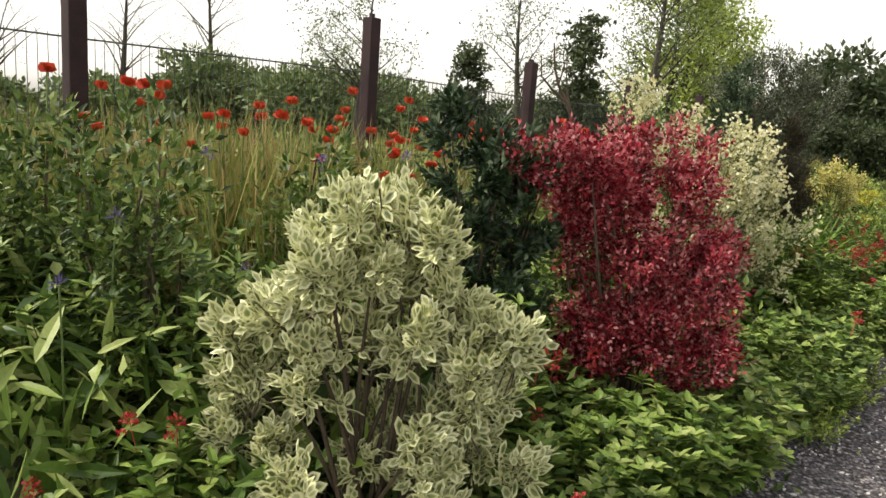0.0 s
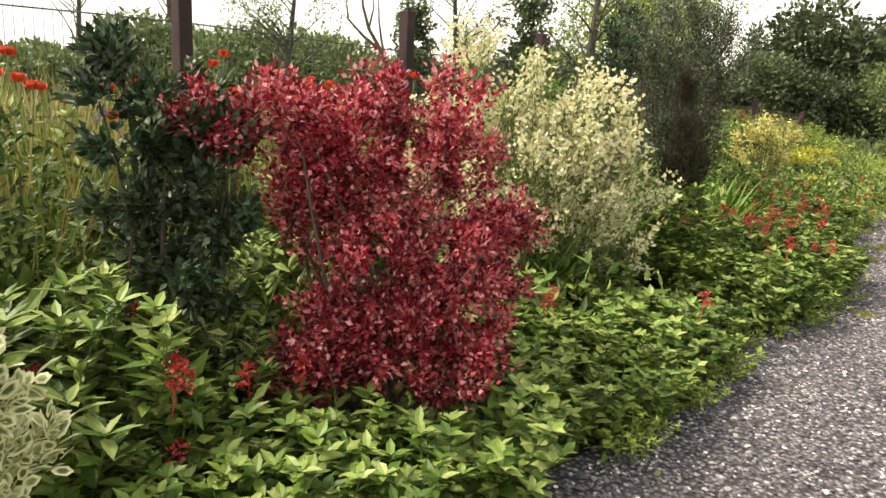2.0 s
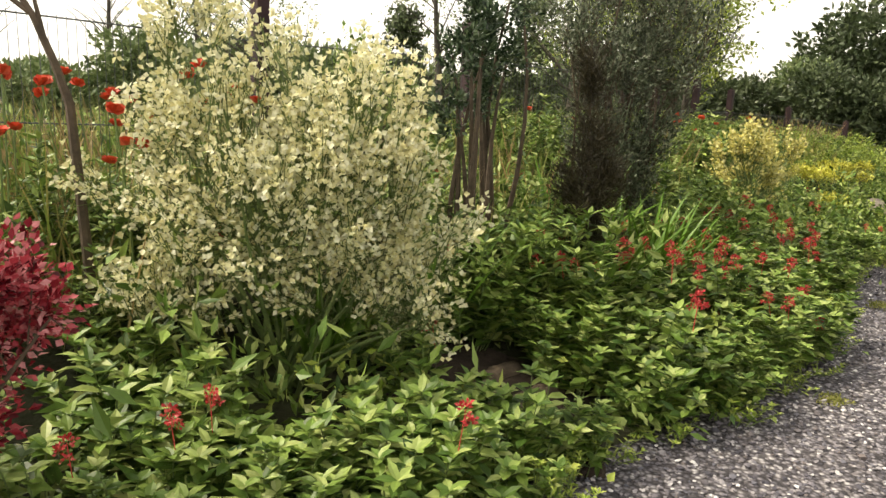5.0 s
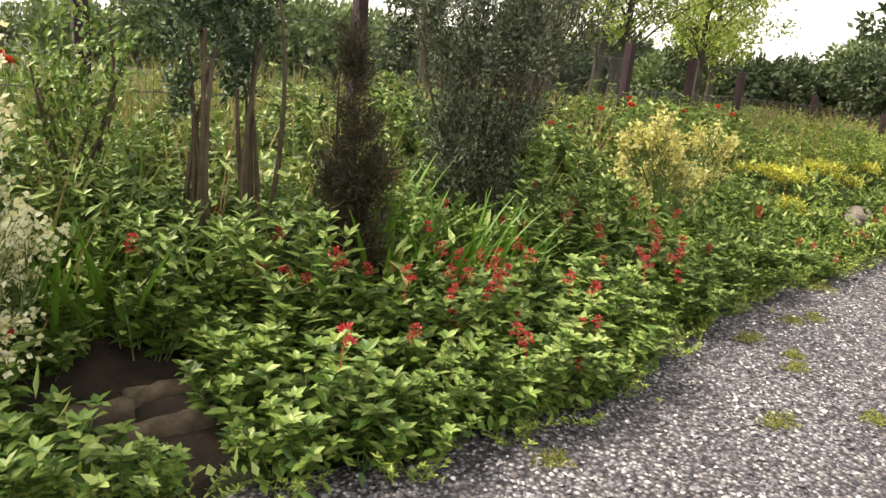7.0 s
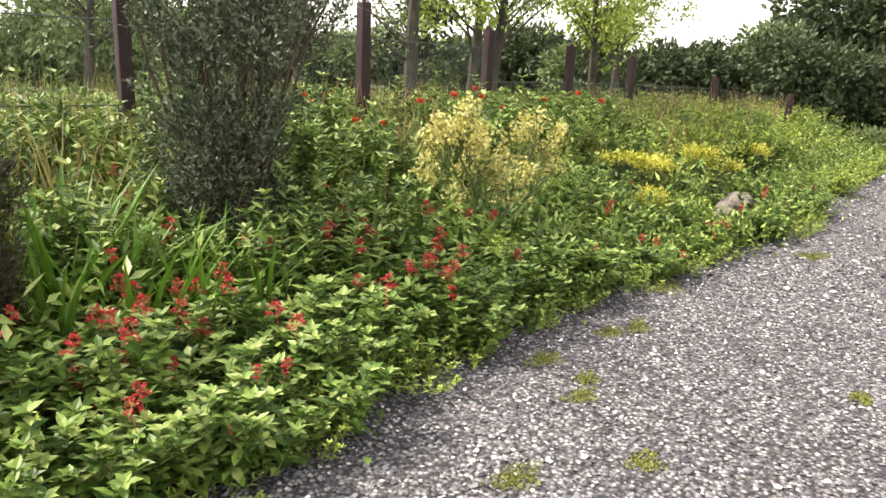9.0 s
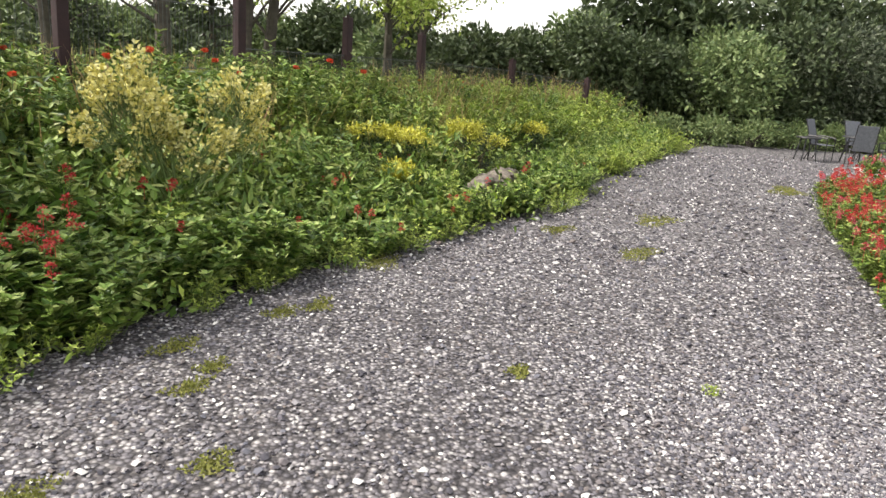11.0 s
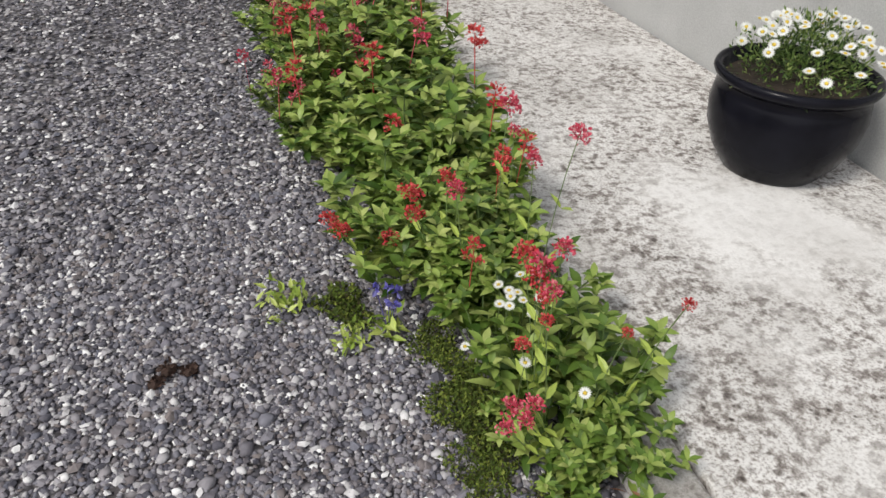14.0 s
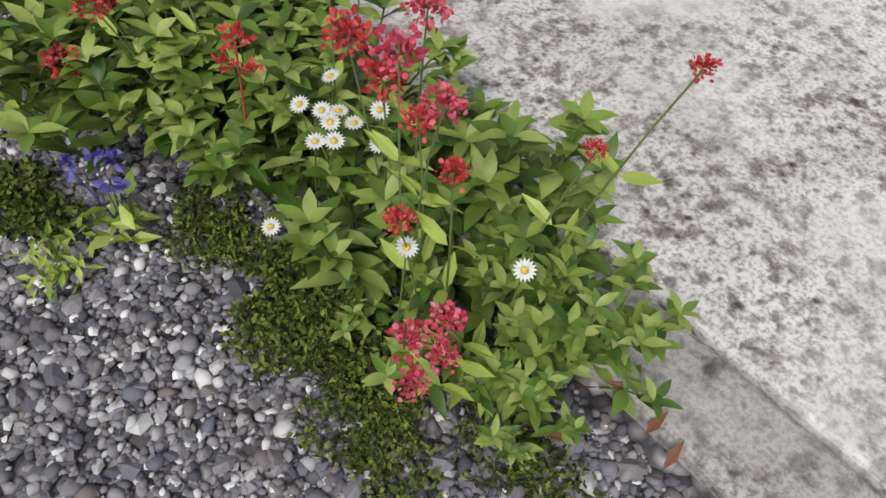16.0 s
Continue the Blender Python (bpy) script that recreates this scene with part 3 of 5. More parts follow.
# drainpipe at the step of the front
pipe = thing("drainpipe", in_house(-.13, 5.24), "black plastic drainpipe fixed to the wall", "drainpipe")
part("pipe", Geo().tube([(0, 0, .06), (0, 0, 1.3), (0, 0, 2.58)], .05, 14), BLACKPIPE, pipe, smooth=True)
part("shoe", Geo().tube([(0, 0, .16), (-.01, 0, .1), (-.07, 0, .055)], .058, 12), BLACKPIPE, pipe, smooth=True)
for z in (.45, 1.5):
    part("bracket", block(-.065, .06, -.075, .075, z, z + .035, .006), BLACKPIPE, pipe)


def trough(m, label, soil=False):
    """A long window box: tapering wall, thick rim, ribs along it."""
    ob = thing("trough_planter", m, label, "planter", "terracotta troughs by the wall")
    part("body", taper_box([(.25, .07, 0), (.275, .095, .15), (.275, .095, .155), (.25, .075, .155), (.235, .06, .02)]), TROUGH, ob)
    rim = Geo()
    for a in ((-.29, .29, -.11, -.085, .145, .175), (-.29, .29, .085, .11, .145, .175), (-.29, -.265, -.085, .085, .145, .175), (.265, .29, -.085, .085, .145, .175)):
        block(*a, .004, 1, rim)
    part("rim", rim, TROUGH, ob)
    rib = block(-.27, .27, -.092, -.086, .05, .06, .002, 1)
    part("rib", rib, TROUGH, ob)
    if soil:
        part("soil", block(-.25, .25, -.075, .075, .1, .135, .01), SOIL, ob)
    return ob


first = trough(in_house(-.95, 3.74, .05), "empty terracotta plastic trough planter on the concrete")
for x, y, r in ((-.96, 3.98, 2), (-.93, 4.3, -3), (-.9, 4.85, 4), (-.98, 5.35, -2), (-.99, 5.6, 3)):
    copy_thing(first, in_house(x, y, .05, r))
trough(in_house(-.72, 8.0, .05, 3), "terracotta trough planter filled with soil", True)


# ---- plants: tools ----
def tuft(g, template, at, k, size, length, width, up=0.6):
    """A small head of petals round a place."""
    d = unit(ball(k) + UP * up)
    return g.leaves(template, np.asarray(at) + d * size * rng.uniform(.3, 1, (k, 1)), unit(d + ball(k) * .5), length * rng.uniform(.7, 1.2, k), width * rng.uniform(.7, 1.2, k), .2)


def bent(a, b, sag=0.15, k=5):
    a, b = np.asarray(a, float), np.asarray(b, float)
    t = np.linspace(0, 1, k)[:, None]
    mid = (a + b) / 2 + rng.normal(0, sag, 3) * np.linalg.norm(b - a) * .5
    mid[2] += .1 * np.linalg.norm(b - a)
    return (1 - t) ** 2 * a + 2 * t * (1 - t) * mid + t * t * b


def crown(lobes, k, clumps=0, size=.3):
    """Places over and inside uneven lobes (x, y, z, rx, ry, rz), with the way outward at each; gathered into clumps if asked."""
    if clumps:
        c, o = crown(lobes, clumps)
        pick = rng.integers(0, clumps, k)
        mean = float(np.mean([l_[3] for l_ in lobes]))
        off = ball(k) * (rng.random((k, 1)) ** .45) * size * mean * rng.uniform(.6, 1.3, clumps)[pick][:, None]
        return c[pick] + off, unit(o[pick] + off / (size * mean) * .9)
    lobes = np.array(lobes, float)
    area = (lobes[:, 3] * lobes[:, 4] * lobes[:, 5]) ** (2 / 3)
    pick = rng.choice(len(lobes), k, p=area / area.sum())
    d = unit(rng.normal(size=(k, 3)) + [0, 0, .25])
    lump = 1 + .14 * np.sin(d[:, 0] * 6.1 + pick) * np.sin(d[:, 1] * 5.3 + 2 * pick) + .1 * np.sin(d[:, 2] * 8.7 + d[:, 0] * 4)
    r = (1 - .5 * rng.random(k) ** 1.7) * lump * rng.uniform(.94, 1.08, k)
    p = lobes[pick, :3] + d * r[:, None] * lobes[pick, 3:]
    return p, unit(d / lobes[pick, 3:])


def twig_leaves(g, template, p, d, per, twig, length, width, flat=.5, splay=1.0):
    """Twigs at p along d, each with a row of leaves."""
    k = len(p)
    for j in range(per):
        s = (j + .5) / per
        side = ball(k)
        q = p + d * (twig * (s - .5)) + side * twig * .06
        dd = unit(d * (.35 + .9 * s) + side * splay * (1.15 - .5 * s))
        g.leaves(template, q, dd, length * rng.uniform(.65, 1.2, k), width * rng.uniform(.75, 1.2, k), flat)
    return g


def shrub(name, base, label, lobes, k, per, twig, leaf, leaf_material, template=LEAF2, up=.5, out=.6, loose=.5, stems=9, stem_material=None, stem_r=.014, flat=.5, twigs=0, category="shrub", clumps=0, size=.3):
    global rng
    x, y = base
    rng = np.random.default_rng(int(abs(x) * 1000 + abs(y) * 77))
    ob = thing(name, (x, y, float(ground_z(np.array(x), np.array(y)))), label, category)
    p, o = crown(lobes, k, clumps, size)
    p[:, 2] = np.maximum(p[:, 2], .03)
    d = unit(o * out + UP * up + ball(k) * loose)
    part("foliage", twig_leaves(Geo(), template, p, d, per, twig, *leaf, flat), leaf_material, ob, kind="stuff")
    g = Geo()
    for i in rng.choice(k, stems):
        g.tube(bent((rng.normal(0, .05), rng.normal(0, .05), 0), p[i] * [1, 1, .95], .12, 6), np.linspace(stem_r, stem_r * .3, 6), 5)
    for i in rng.choice(k, twigs):
        g.tube(np.array([p[i] - d[i] * twig, p[i] + d[i] * twig * .5]), [.0035, .0015], 3)
    part("stem", g, stem_material or TWIG, ob, kind="stuff")
    return ob, p, d


# ---- the large shrubs along the garden's edge ----
pitto, p, d = shrub("variegated_shrub", (.06, 2.3), "cream-edged variegated evergreen shrub at the gravel's edge",
                    [(0, 0, .38, .48, .46, .35), (0, 0, .72, .44, .42, .34), (.02, .02, 1.02, .34, .33, .26), (.03, .02, 1.24, .2, .2, .15), (.36, 0, 1.02, .13, .15, .13), (.4, 0, .72, .14, .18, .24), (-.38, 0, .86, .12, .16, .15), (-.4, 0, .48, .14, .2, .25), (-.3, .02, 1.34, .05, .06, .13), (.02, .02, 1.42, .05, .06, .09), (-.15, 0, 1.18, .17, .17, .14), (.2, 0, 1.2, .14, .16, .11), (.4, 0, .35, .16, .2, .25)],
                    1150, 7, .11, (.066, .035), PITTO, OVAL, up=.7, out=.6, loose=.35, stems=26, twigs=260, clumps=105, size=.26)
part("young_foliage", twig_leaves(Geo(), OVAL, p[:400] + d[:400] * .06, d[:400], 7, .07, .056, .031, .4), PITTO_Y, pitto, "pale cream young leaves", "stuff")

shrub("barberry_shrub", (1.3, 3.8), "deep red barberry shrub with arching twigs",
                   [(-.06, .12, 1.24, .38, .34, .28), (.02, .22, 1.55, .32, .26, .13), (.21, .4, 1.7, .06, .06, .12), (-.44, -.05, 1.38, .24, .22, .18), (-.68, -.22, 1.42, .13, .12, .1), (-.34, .0, 1.1, .2, .2, .16), (.5, .36, .95, .17, .22, .2), (.34, .22, .7, .26, .26, .16), (.1, -.05, .85, .38, .32, .24), (.12, -.1, .6, .36, .3, .15), (-.24, -.15, .62, .18, .22, .17), (.2, .28, 1.12, .32, .3, .28), (.04, -.16, .44, .42, .24, .12), (-.3, -.25, .42, .2, .16, .1), (-.14, .02, 1.02, .26, .24, .2), (-.2, .05, 1.3, .24, .22, .2)],
                   4400, 9, .15, (.031, .021), BARBERRY, LEAF2, up=.35, out=.75, loose=.55, stems=26, twigs=380, clumps=235, size=.28)

shrub("dark_evergreen_shrub", (.42, 3.55), "dark green evergreen shrub with an uneven top",
                    [(.1, 0, .8, .24, .24, .3), (.26, -.04, .6, .16, .16, .25), (-.05, 0, 1.15, .22, .22, .4), (.2, .1, 1.05, .24, .22, .28), (-.12, .05, 1.5, .1, .1, .26), (.16, .1, 1.3, .14, .13, .18)],
                    760, 8, .14, (.055, .028), DARKLEAF, LEAF4, up=.5, out=.6, stems=12, twigs=60, clumps=55, size=.35)


def broom(name, base, label, lobes, k, petal, size, twig):
    ob, p, d = shrub(name, base, label, lobes, k, 5, twig, (.024, .007), DARKWEED, LEAF2, up=.75, out=.7, loose=.35, stems=24, stem_material=STEM, twigs=k, clumps=k // 12, size=.26)
    g = Geo()
    keep = rng.random(k) < .62
    for j in range(7):
        q = p[keep] + d[keep] * (twig * (j / 6 * 1.1 - .3)) + ball(keep.sum()) * .02
        for _ in range(2):
            g.leaves(LEAF2, q, unit(ball(keep.sum()) + d[keep] * .8), size * rng.uniform(.7, 1.2, keep.sum()), size * .8, .2)
    part("blossom", g, petal, ob, "pale yellow pea-like flowers", "stuff")
    return ob


broom("cream_broom", (2.1, 5.7), "large broom bush covered in cream flowers",
      [(-.1, 0, .98, .6, .5, .4), (-.56, .05, 1.02, .4, .36, .36), (.34, 0, .93, .4, .4, .4), (-.48, .1, 1.5, .24, .24, .34), (-.5, .12, 1.74, .11, .12, .16), (.08, .05, 1.46, .25, .26, .25), (.3, 0, 1.28, .27, .28, .22), (.66, -.02, .56, .24, .26, .17), (.3, -.05, .52, .34, .3, .16), (-.45, -.1, .48, .28, .28, .17)], 2300, CREAM, .032, .18)
broom("yellow_broom", (5.72, 10.75), "pale yellow flowering broom bush among green weeds",
      [(-.24, -.34, .86, .26, .25, .36), (.3, .45, .92, .26, .25, .26), (0, .02, .72, .34, .34, .24), (-.26, -.3, 1.16, .1, .1, .14)], 620, YELLOW, .036, .18)

shrub("grey_green_tree", (4.02, 9.3), "small dark grey-green tree with dense thin branches",
                    [(0, -.05, .4, .34, .34, .36), (0, -.1, .62, .36, .36, .36), (.05, -.05, .85, .4, .4, .36), (-.05, 0, 1.0, .38, .38, .36), (0, 0, 1.3, .48, .46, .36), (.08, 0, 1.72, .66, .6, .34), (.36, 0, 2.08, .5, .5, .32), (-.45, 0, 2.0, .36, .36, .3), (.05, .1, 2.3, .4, .4, .22)],
                    3300, 9, .24, (.046, .019), OLIVE, LEAF2, up=.9, out=.6, stems=46, stem_r=.022, twigs=700, category="tree", clumps=190, size=.3)
shrub("dead_conifer", (3.62, 7.42), "narrow dark brown withered conifer",
      [(0, 0, .42, .19, .19, .3), (0, 0, .7, .19, .19, .35), (.02, 0, 1.0, .17, .16, .35), (-.03, 0, 1.3, .11, .11, .33), (-.05, .02, 1.5, .05, .05, .24)], 1700, 9, .16, (.06, .008), DEADNEEDLE, LEAF2, up=1.0, out=.8, loose=.45, stems=8, clumps=95, size=.55, category="conifer")
for x, y, h in ((-.95, 2.75, 1.2), (-.35, 3.5, 1.05), (-1.5, 3.0, 1.0), (2.1, 6.95, 1.4)):
    shrub("leggy_shrub", (x, y), "leggy green shrub with bare brown stems", [(0, 0, h * .45, .3, .3, .4), (.05, 0, h * .85, .28, .28, .3), (-.15, .1, h * .6, .25, .25, .3)], 240, 8, .14, (.055, .024), DARKWEED if x < 0 else GREEN, LEAF4, up=.6, stems=14, stem_r=.013 if x < 0 else .02)


# a bare dead sapling beside the broom
sapling = thing("dead_sapling", (1.24, 5.56, float(ground_z(np.array(1.24), np.array(5.56)))), "bare dark dead sapling with forked twigs", "tree")
for path, r in ((((0, 0, 0), (-.03, 0, .55), (-.06, -.01, 1.15), (-.11, -.02, 1.32), (-.19, -.03, 1.52), (-.27, -.04, 1.65), (-.31, -.04, 1.78), (-.33, -.04, 1.95)), (.026, .006)),
                (((-.19, -.03, 1.52), (-.3, -.04, 1.6), (-.4, -.05, 1.7), (-.42, -.05, 1.86)), (.013, .004)),
                (((-.15, -.02, 1.42), (-.19, -.01, 1.58), (-.21, -.01, 1.7), (-.22, 0, 1.86)), (.011, .004)),
                (((-.27, -.04, 1.65), (-.24, -.05, 1.78), (-.26, -.06, 1.9)), (.008, .003))):
    part("branch", Geo().tube(path, np.linspace(*r, len(path)), 6), TWIG, sapling)


# small bare-stemmed trees: brown trunks under dark crowns
for x, y, h in ((2.8, 7.12, 1.75), (2.96, 7.42, 1.9)):
    shrub("small_tree", (x, y), "small tree with bare brown stems and dark green crown", [(0, 0, h * .84, .17, .17, .24), (.06, .05, h * 1.02, .12, .12, .2), (-.1, 0, h * .68, .1, .1, .14)], 230, 8, .14, (.05, .022), DARKLEAF, LEAF4, up=.6, stems=6, stem_r=.024, category="tree", clumps=50, size=.4)


# golden junipers: flat tiers of yellow-tipped sprays over dark shade
def juniper(x, y, z, r, label="spreading golden juniper with bright yellow tips"):
    ob, p, d = shrub("golden_juniper", (x, y), label, [(0, 0, z * .45, r * .8, r * .7, z * .4), (.1, 0, z * .7, r * .6, r * .5, z * .2)], 260, 8, .14, (.035, .012), DARKLEAF, LEAF2, up=.2, out=.9, stems=8)
    g = Geo()
    for t in range(4):
        a = rng.uniform(0, 6.28)
        c = np.array([math.cos(a) * r * .5, math.sin(a) * r * .5, z * rng.uniform(.65, 1.0)])
        k = 64
        s = rng.uniform(-1, 1, (k, 2)) * [r * .42, r * .1]
        q = c + np.stack([s[:, 0], s[:, 1], .05 - .12 * (s[:, 0] / r) ** 2 + rng.normal(0, .02, k)], -1)
        twig_leaves(g, LEAF2, q, unit(np.stack([s[:, 0], s[:, 1], np.full(k, .1)], -1) + ball(k) * .2), 6, .16, .055, .019, .8)
    part("golden_sprays", g, GOLD, ob, "bright yellow sprays", "stuff")


for x, y, z, r in ((7.15, 13.45, .6, .55), (7.36, 12.75, .36, .3), (8.15, 14.55, .72, .5), (9.0, 16.4, .6, .5)):
    juniper(x, y, z, r)


# sword-leaved clumps
swords = []
for i in range(6):
    s_ = np.linspace(0, 1, 6)
    bow, wd = rng.uniform(.1, .4), np.array([.016, .022, .024, .02, .012, .001]) * rng.uniform(.8, 1.2)
    v_ = np.concatenate([np.stack([s_, -wd, -bow * s_ ** 2.2], -1), np.stack([s_, wd * 0, -bow * s_ ** 2.2 - wd * .35], -1), np.stack([s_, wd, -bow * s_ ** 2.2], -1)])
    f_ = [t for j in range(5) for t in ((j, j + 1, j + 7), (j, j + 7, j + 6), (j + 6, j + 7, j + 13), (j + 6, j + 13, j + 12))]
    swords.append(Geo().add(v_, f_).mesh("leaf", SWORD))


def sword_clump(x, y, h, k=46):
    ob = thing("sword_leaf_clump", (x, y, float(ground_z(np.array(x), np.array(y)))), "clump of bright green sword-shaped leaves", "plant", "sword-leaved clumps")
    for i in range(k):
        r = math.sqrt(rng.random()) * .26
        a = rng.uniform(0, 360)
        leaf = part("leaf", swords[i % 6], SWORD, ob)
        leaf.matrix_basis = pose(math.cos(radians(a)) * r, math.sin(radians(a)) * r, 0, 0, 0, a) @ pose(0, 0, 0, 0, -rng.uniform(48, 84), 0) @ Matrix.Scale(h * rng.uniform(.7, 1.15), 4)


for x, y, h in ((4.3, 8.35, .75), (2.6, 6.6, .7), (3.75, 7.75, .85), (4.05, 8.05, .8), (3.5, 8.2, .85), (4.5, 8.7, .7), (2.4, 6.35, .7), (2.15, 6.05, .65), (4.9, 9.4, .6), (5.2, 10.1, .6)):
    sword_clump(x, y, h)


# ---- valerian: leafy stems with red heads ----
def valerian(m, label, height, spread_r, stems, heads, petal=RED, leaf=GREEN, size=.115, group="valerian along the gravel", name="valerian", category="flower", wide=.37, blade=POINTED, rise=(.05, .15)):
    ob = thing(name, m, label, category, group)
    gs, gl = Geo(), Geo()
    tips = []
    for i in range(stems):
        a, r = rng.uniform(0, 6.28), spread_r * math.sqrt(rng.random())
        foot = np.array([math.cos(a) * r * .55, math.sin(a) * r * .55, 0])
        top = np.array([math.cos(a) * r * 1.25, math.sin(a) * r * 1.25, height * rng.uniform(.72, 1.08) * (1 - .35 * (r / spread_r) ** 2)])
        line = bent(foot, top, .1, 5)
        gs.tube(line, [.0035, .003, .0028, .0025, .002], 3)
        tips.append(line[-1])
        rungs = max(4, int(height / .05))
        for j in range(rungs):
            s = .12 + .88 * (j + .6) / rungs
            c = np.array([np.interp(s, np.linspace(0, 1, 5), line[:, q]) for q in range(3)])
            b = rng.uniform(0, 6.28)
            for o in (0, math.pi):
                dd = np.array([[math.cos(b + o), math.sin(b + o), rng.uniform(-.1, .95)]])
                gl.leaves(blade, c[None], dd, size * rng.uniform(.65, 1.15) * (1.15 - .5 * s), size * wide * rng.uniform(.8, 1.2) * (1.1 - .35 * s), .75)
        turn = rng.uniform(0, 6.28) + np.arange(5) * 1.257
        gl.leaves(blade, np.repeat(line[-1][None], 5, 0), np.stack([np.cos(turn), np.sin(turn), rng.uniform(.2, .9, 5)], -1), size * rng.uniform(.4, .7, 5), size * wide * .62, .8)
    part("stem", gs, STEM, ob, kind="stuff")
    part("foliage", gl, leaf, ob, kind="stuff", smooth=blade is FINE)
    for i in range(heads):
        tip = tips[i % stems] + rng.normal(0, .01, 3)
        top = tip + [rng.normal(0, .02), rng.normal(0, .02), rng.uniform(*rise)]
        g = Geo().tube([tip, top], .002, 3)
        h = part("flower_head", tuft(tuft(tuft(g, LEAF2, top, 34, .026, .016, .013), LEAF2, top + [.024, .01, -.035], 24, .02, .015, .012), LEAF2, top + [-.018, .022, -.05], 20, .018, .014, .012), petal, ob, "cluster of small red flowers")
    return ob


kinds = [valerian((60 + i, -60, 0), "leafy green valerian with clusters of red flowers", h, r, s, hd, wide=.56) for i, (h, r, s, hd) in enumerate(((.42, .24, 20, 0), (.5, .25, 20, 1), (.38, .22, 18, 0), (.52, .24, 18, 3), (.48, .26, 22, 0), (.55, .22, 16, 5)))]
limes = [valerian((60 + i, -62, 0), "low yellow-green leafy weed at the gravel's edge", h, r, s, 0, leaf=LIME, size=.05, group="low weeds at the gravel", name="low_weed", category="weed") for i, (h, r, s) in enumerate(((.16, .17, 16), (.22, .18, 16)))]


used = set()


def plant_at(src, x, y, z=None, s=1.0):
    """Sets a plant down; the first time the plant itself, then copies of it."""
    z = float(ground_z(np.array(x), np.array(y))) if z is None else z
    m = pose(x, y, max(z, 0.0), rng.uniform(-6, 6), rng.uniform(-6, 6), rng.uniform(0, 360)) @ Matrix.Scale(s, 4)
    if src.name not in used:
        used.add(src.name)
        src.matrix_basis = m
        return src
    return copy_thing(src, m @ Matrix.Scale(1 / src.scale[0], 4))


BARE = [(3.05, 6.05, .42), (3.38, 5.85, .34), (1.25, 5.0, .3), (1.7, 4.55, .2), (1.45, 4.8, .22), (7.0, 12.9, .55), (8.2, 14.9, .5), (9.2, 17.0, .5), (8.2, 13.4, .26), (8.5, 14.0, .26), (8.75, 14.5, .24), (8.12, 13.15, .2), (8.5, 13.45, .15)]
taken = [(.06, 2.3, .5), (1.3, 3.8, .5), (2.1, 5.6, .65), (5.72, 10.75, .45), (4.02, 9.3, .4), (3.75, 7.75, .35), (4.1, 8.2, .35), *BARE]
for step in range(620):
    y = rng.uniform(2.0, 15.5)
    inn = rng.uniform(.22, 1.6) if rng.random() < .76 else rng.uniform(.2, .5)
    if y > 11.5 and rng.random() < .5:
        continue
    x = float(edge_x(y)) - inn / .82
    if any((x - a) ** 2 + (y - b) ** 2 < r * r for a, b, r in taken):
        continue
    taken.append((x, y, .17))
    flowery = 6.2 < y < 9.5
    k = int(rng.choice([0, 1, 2, 3, 4, 5], p=[.31, .2, .25, .08, .13, .03] if flowery else [.34, .07, .27, .04, .25, .03]))
    low = .84 + .2 * min(1, inn / .5)
    plant_at(kinds[k], x, y, s=low * rng.uniform(.85, 1.15) * (1.0 if y < 10.5 else .72))
for step in range(60):
    y = rng.uniform(3.4, 15)
    plant_at(limes[step % 2], float(edge_x(y)) - rng.uniform(.06, .3), y, s=rng.uniform(.7, 1.2))

# taller leafy weeds behind the edge
talls = [valerian((60 + i, -63, 0), "tall leafy dark green weed in the border", h, r, s, hd, leaf=WILD, size=.13, group="tall weeds in the border", name="tall_weed", category="weed") for i, (h, r, s, hd) in enumerate(((.75, .26, 15, 0), (.9, .26, 14, 0), (.65, .28, 16, 1)))]
for step in range(150):
    y = rng.uniform(2.6, 14)
    inn = rng.uniform(1.15, 3.2)
    x = float(edge_x(y)) - inn / .82
    if any((x - a) ** 2 + (y - b) ** 2 < r * r for a, b, r in taken[:11]):
        continue
    plant_at(talls[step % 3], x, y, s=rng.uniform(.7, 1.1) * (1.0 if y < 10.5 else .75))
for x, y, k in ((.55, 2.75, 0), (.8, 2.85, 4), (1.05, 2.95, 0), (1.3, 3.1, 4), (1.55, 3.25, 2), (.95, 3.15, 3), (1.2, 3.3, 0), (1.75, 3.5, 4), (.7, 3.1, 1)):
    plant_at(kinds[k], x, y, s=rng.uniform(1.05, 1.2))
for x, y in ((-.25, 2.95), (.05, 3.05), (.3, 3.0), (-.5, 2.75), (.5, 3.1), (.15, 3.3), (3.5, 6.85), (3.3, 7.1), (2.9, 6.75), (4.85, 9.1), (5.1, 9.9), (4.6, 9.5)):
    plant_at(talls[2], x, y, s=rng.uniform(1.1, 1.4))
for step in range(110):
    y = rng.uniform(9.6, 15.5)
    x = float(edge_x(y)) - rng.uniform(2.1, 4.0) / .82
    if (x - 5.85) ** 2 + (y - 10.9) ** 2 > .4 and (x - 4.05) ** 2 + (y - 9.3) ** 2 > .5:
        plant_at(talls[step % 2], x, y, s=rng.uniform(.9, 1.3))
clumpy = [valerian((60 + i, -61, 0), "rounded clump of yellow-green weeds on the bank", h, r, s, 0, leaf=lf, size=.085, group="weed clumps on the bank", name="weed_clump", category="weed") for i, (h, r, s, lf) in enumerate(((.42, .34, 30, LIME), (.5, .36, 32, GREEN), (.4, .38, 32, LIME)))]
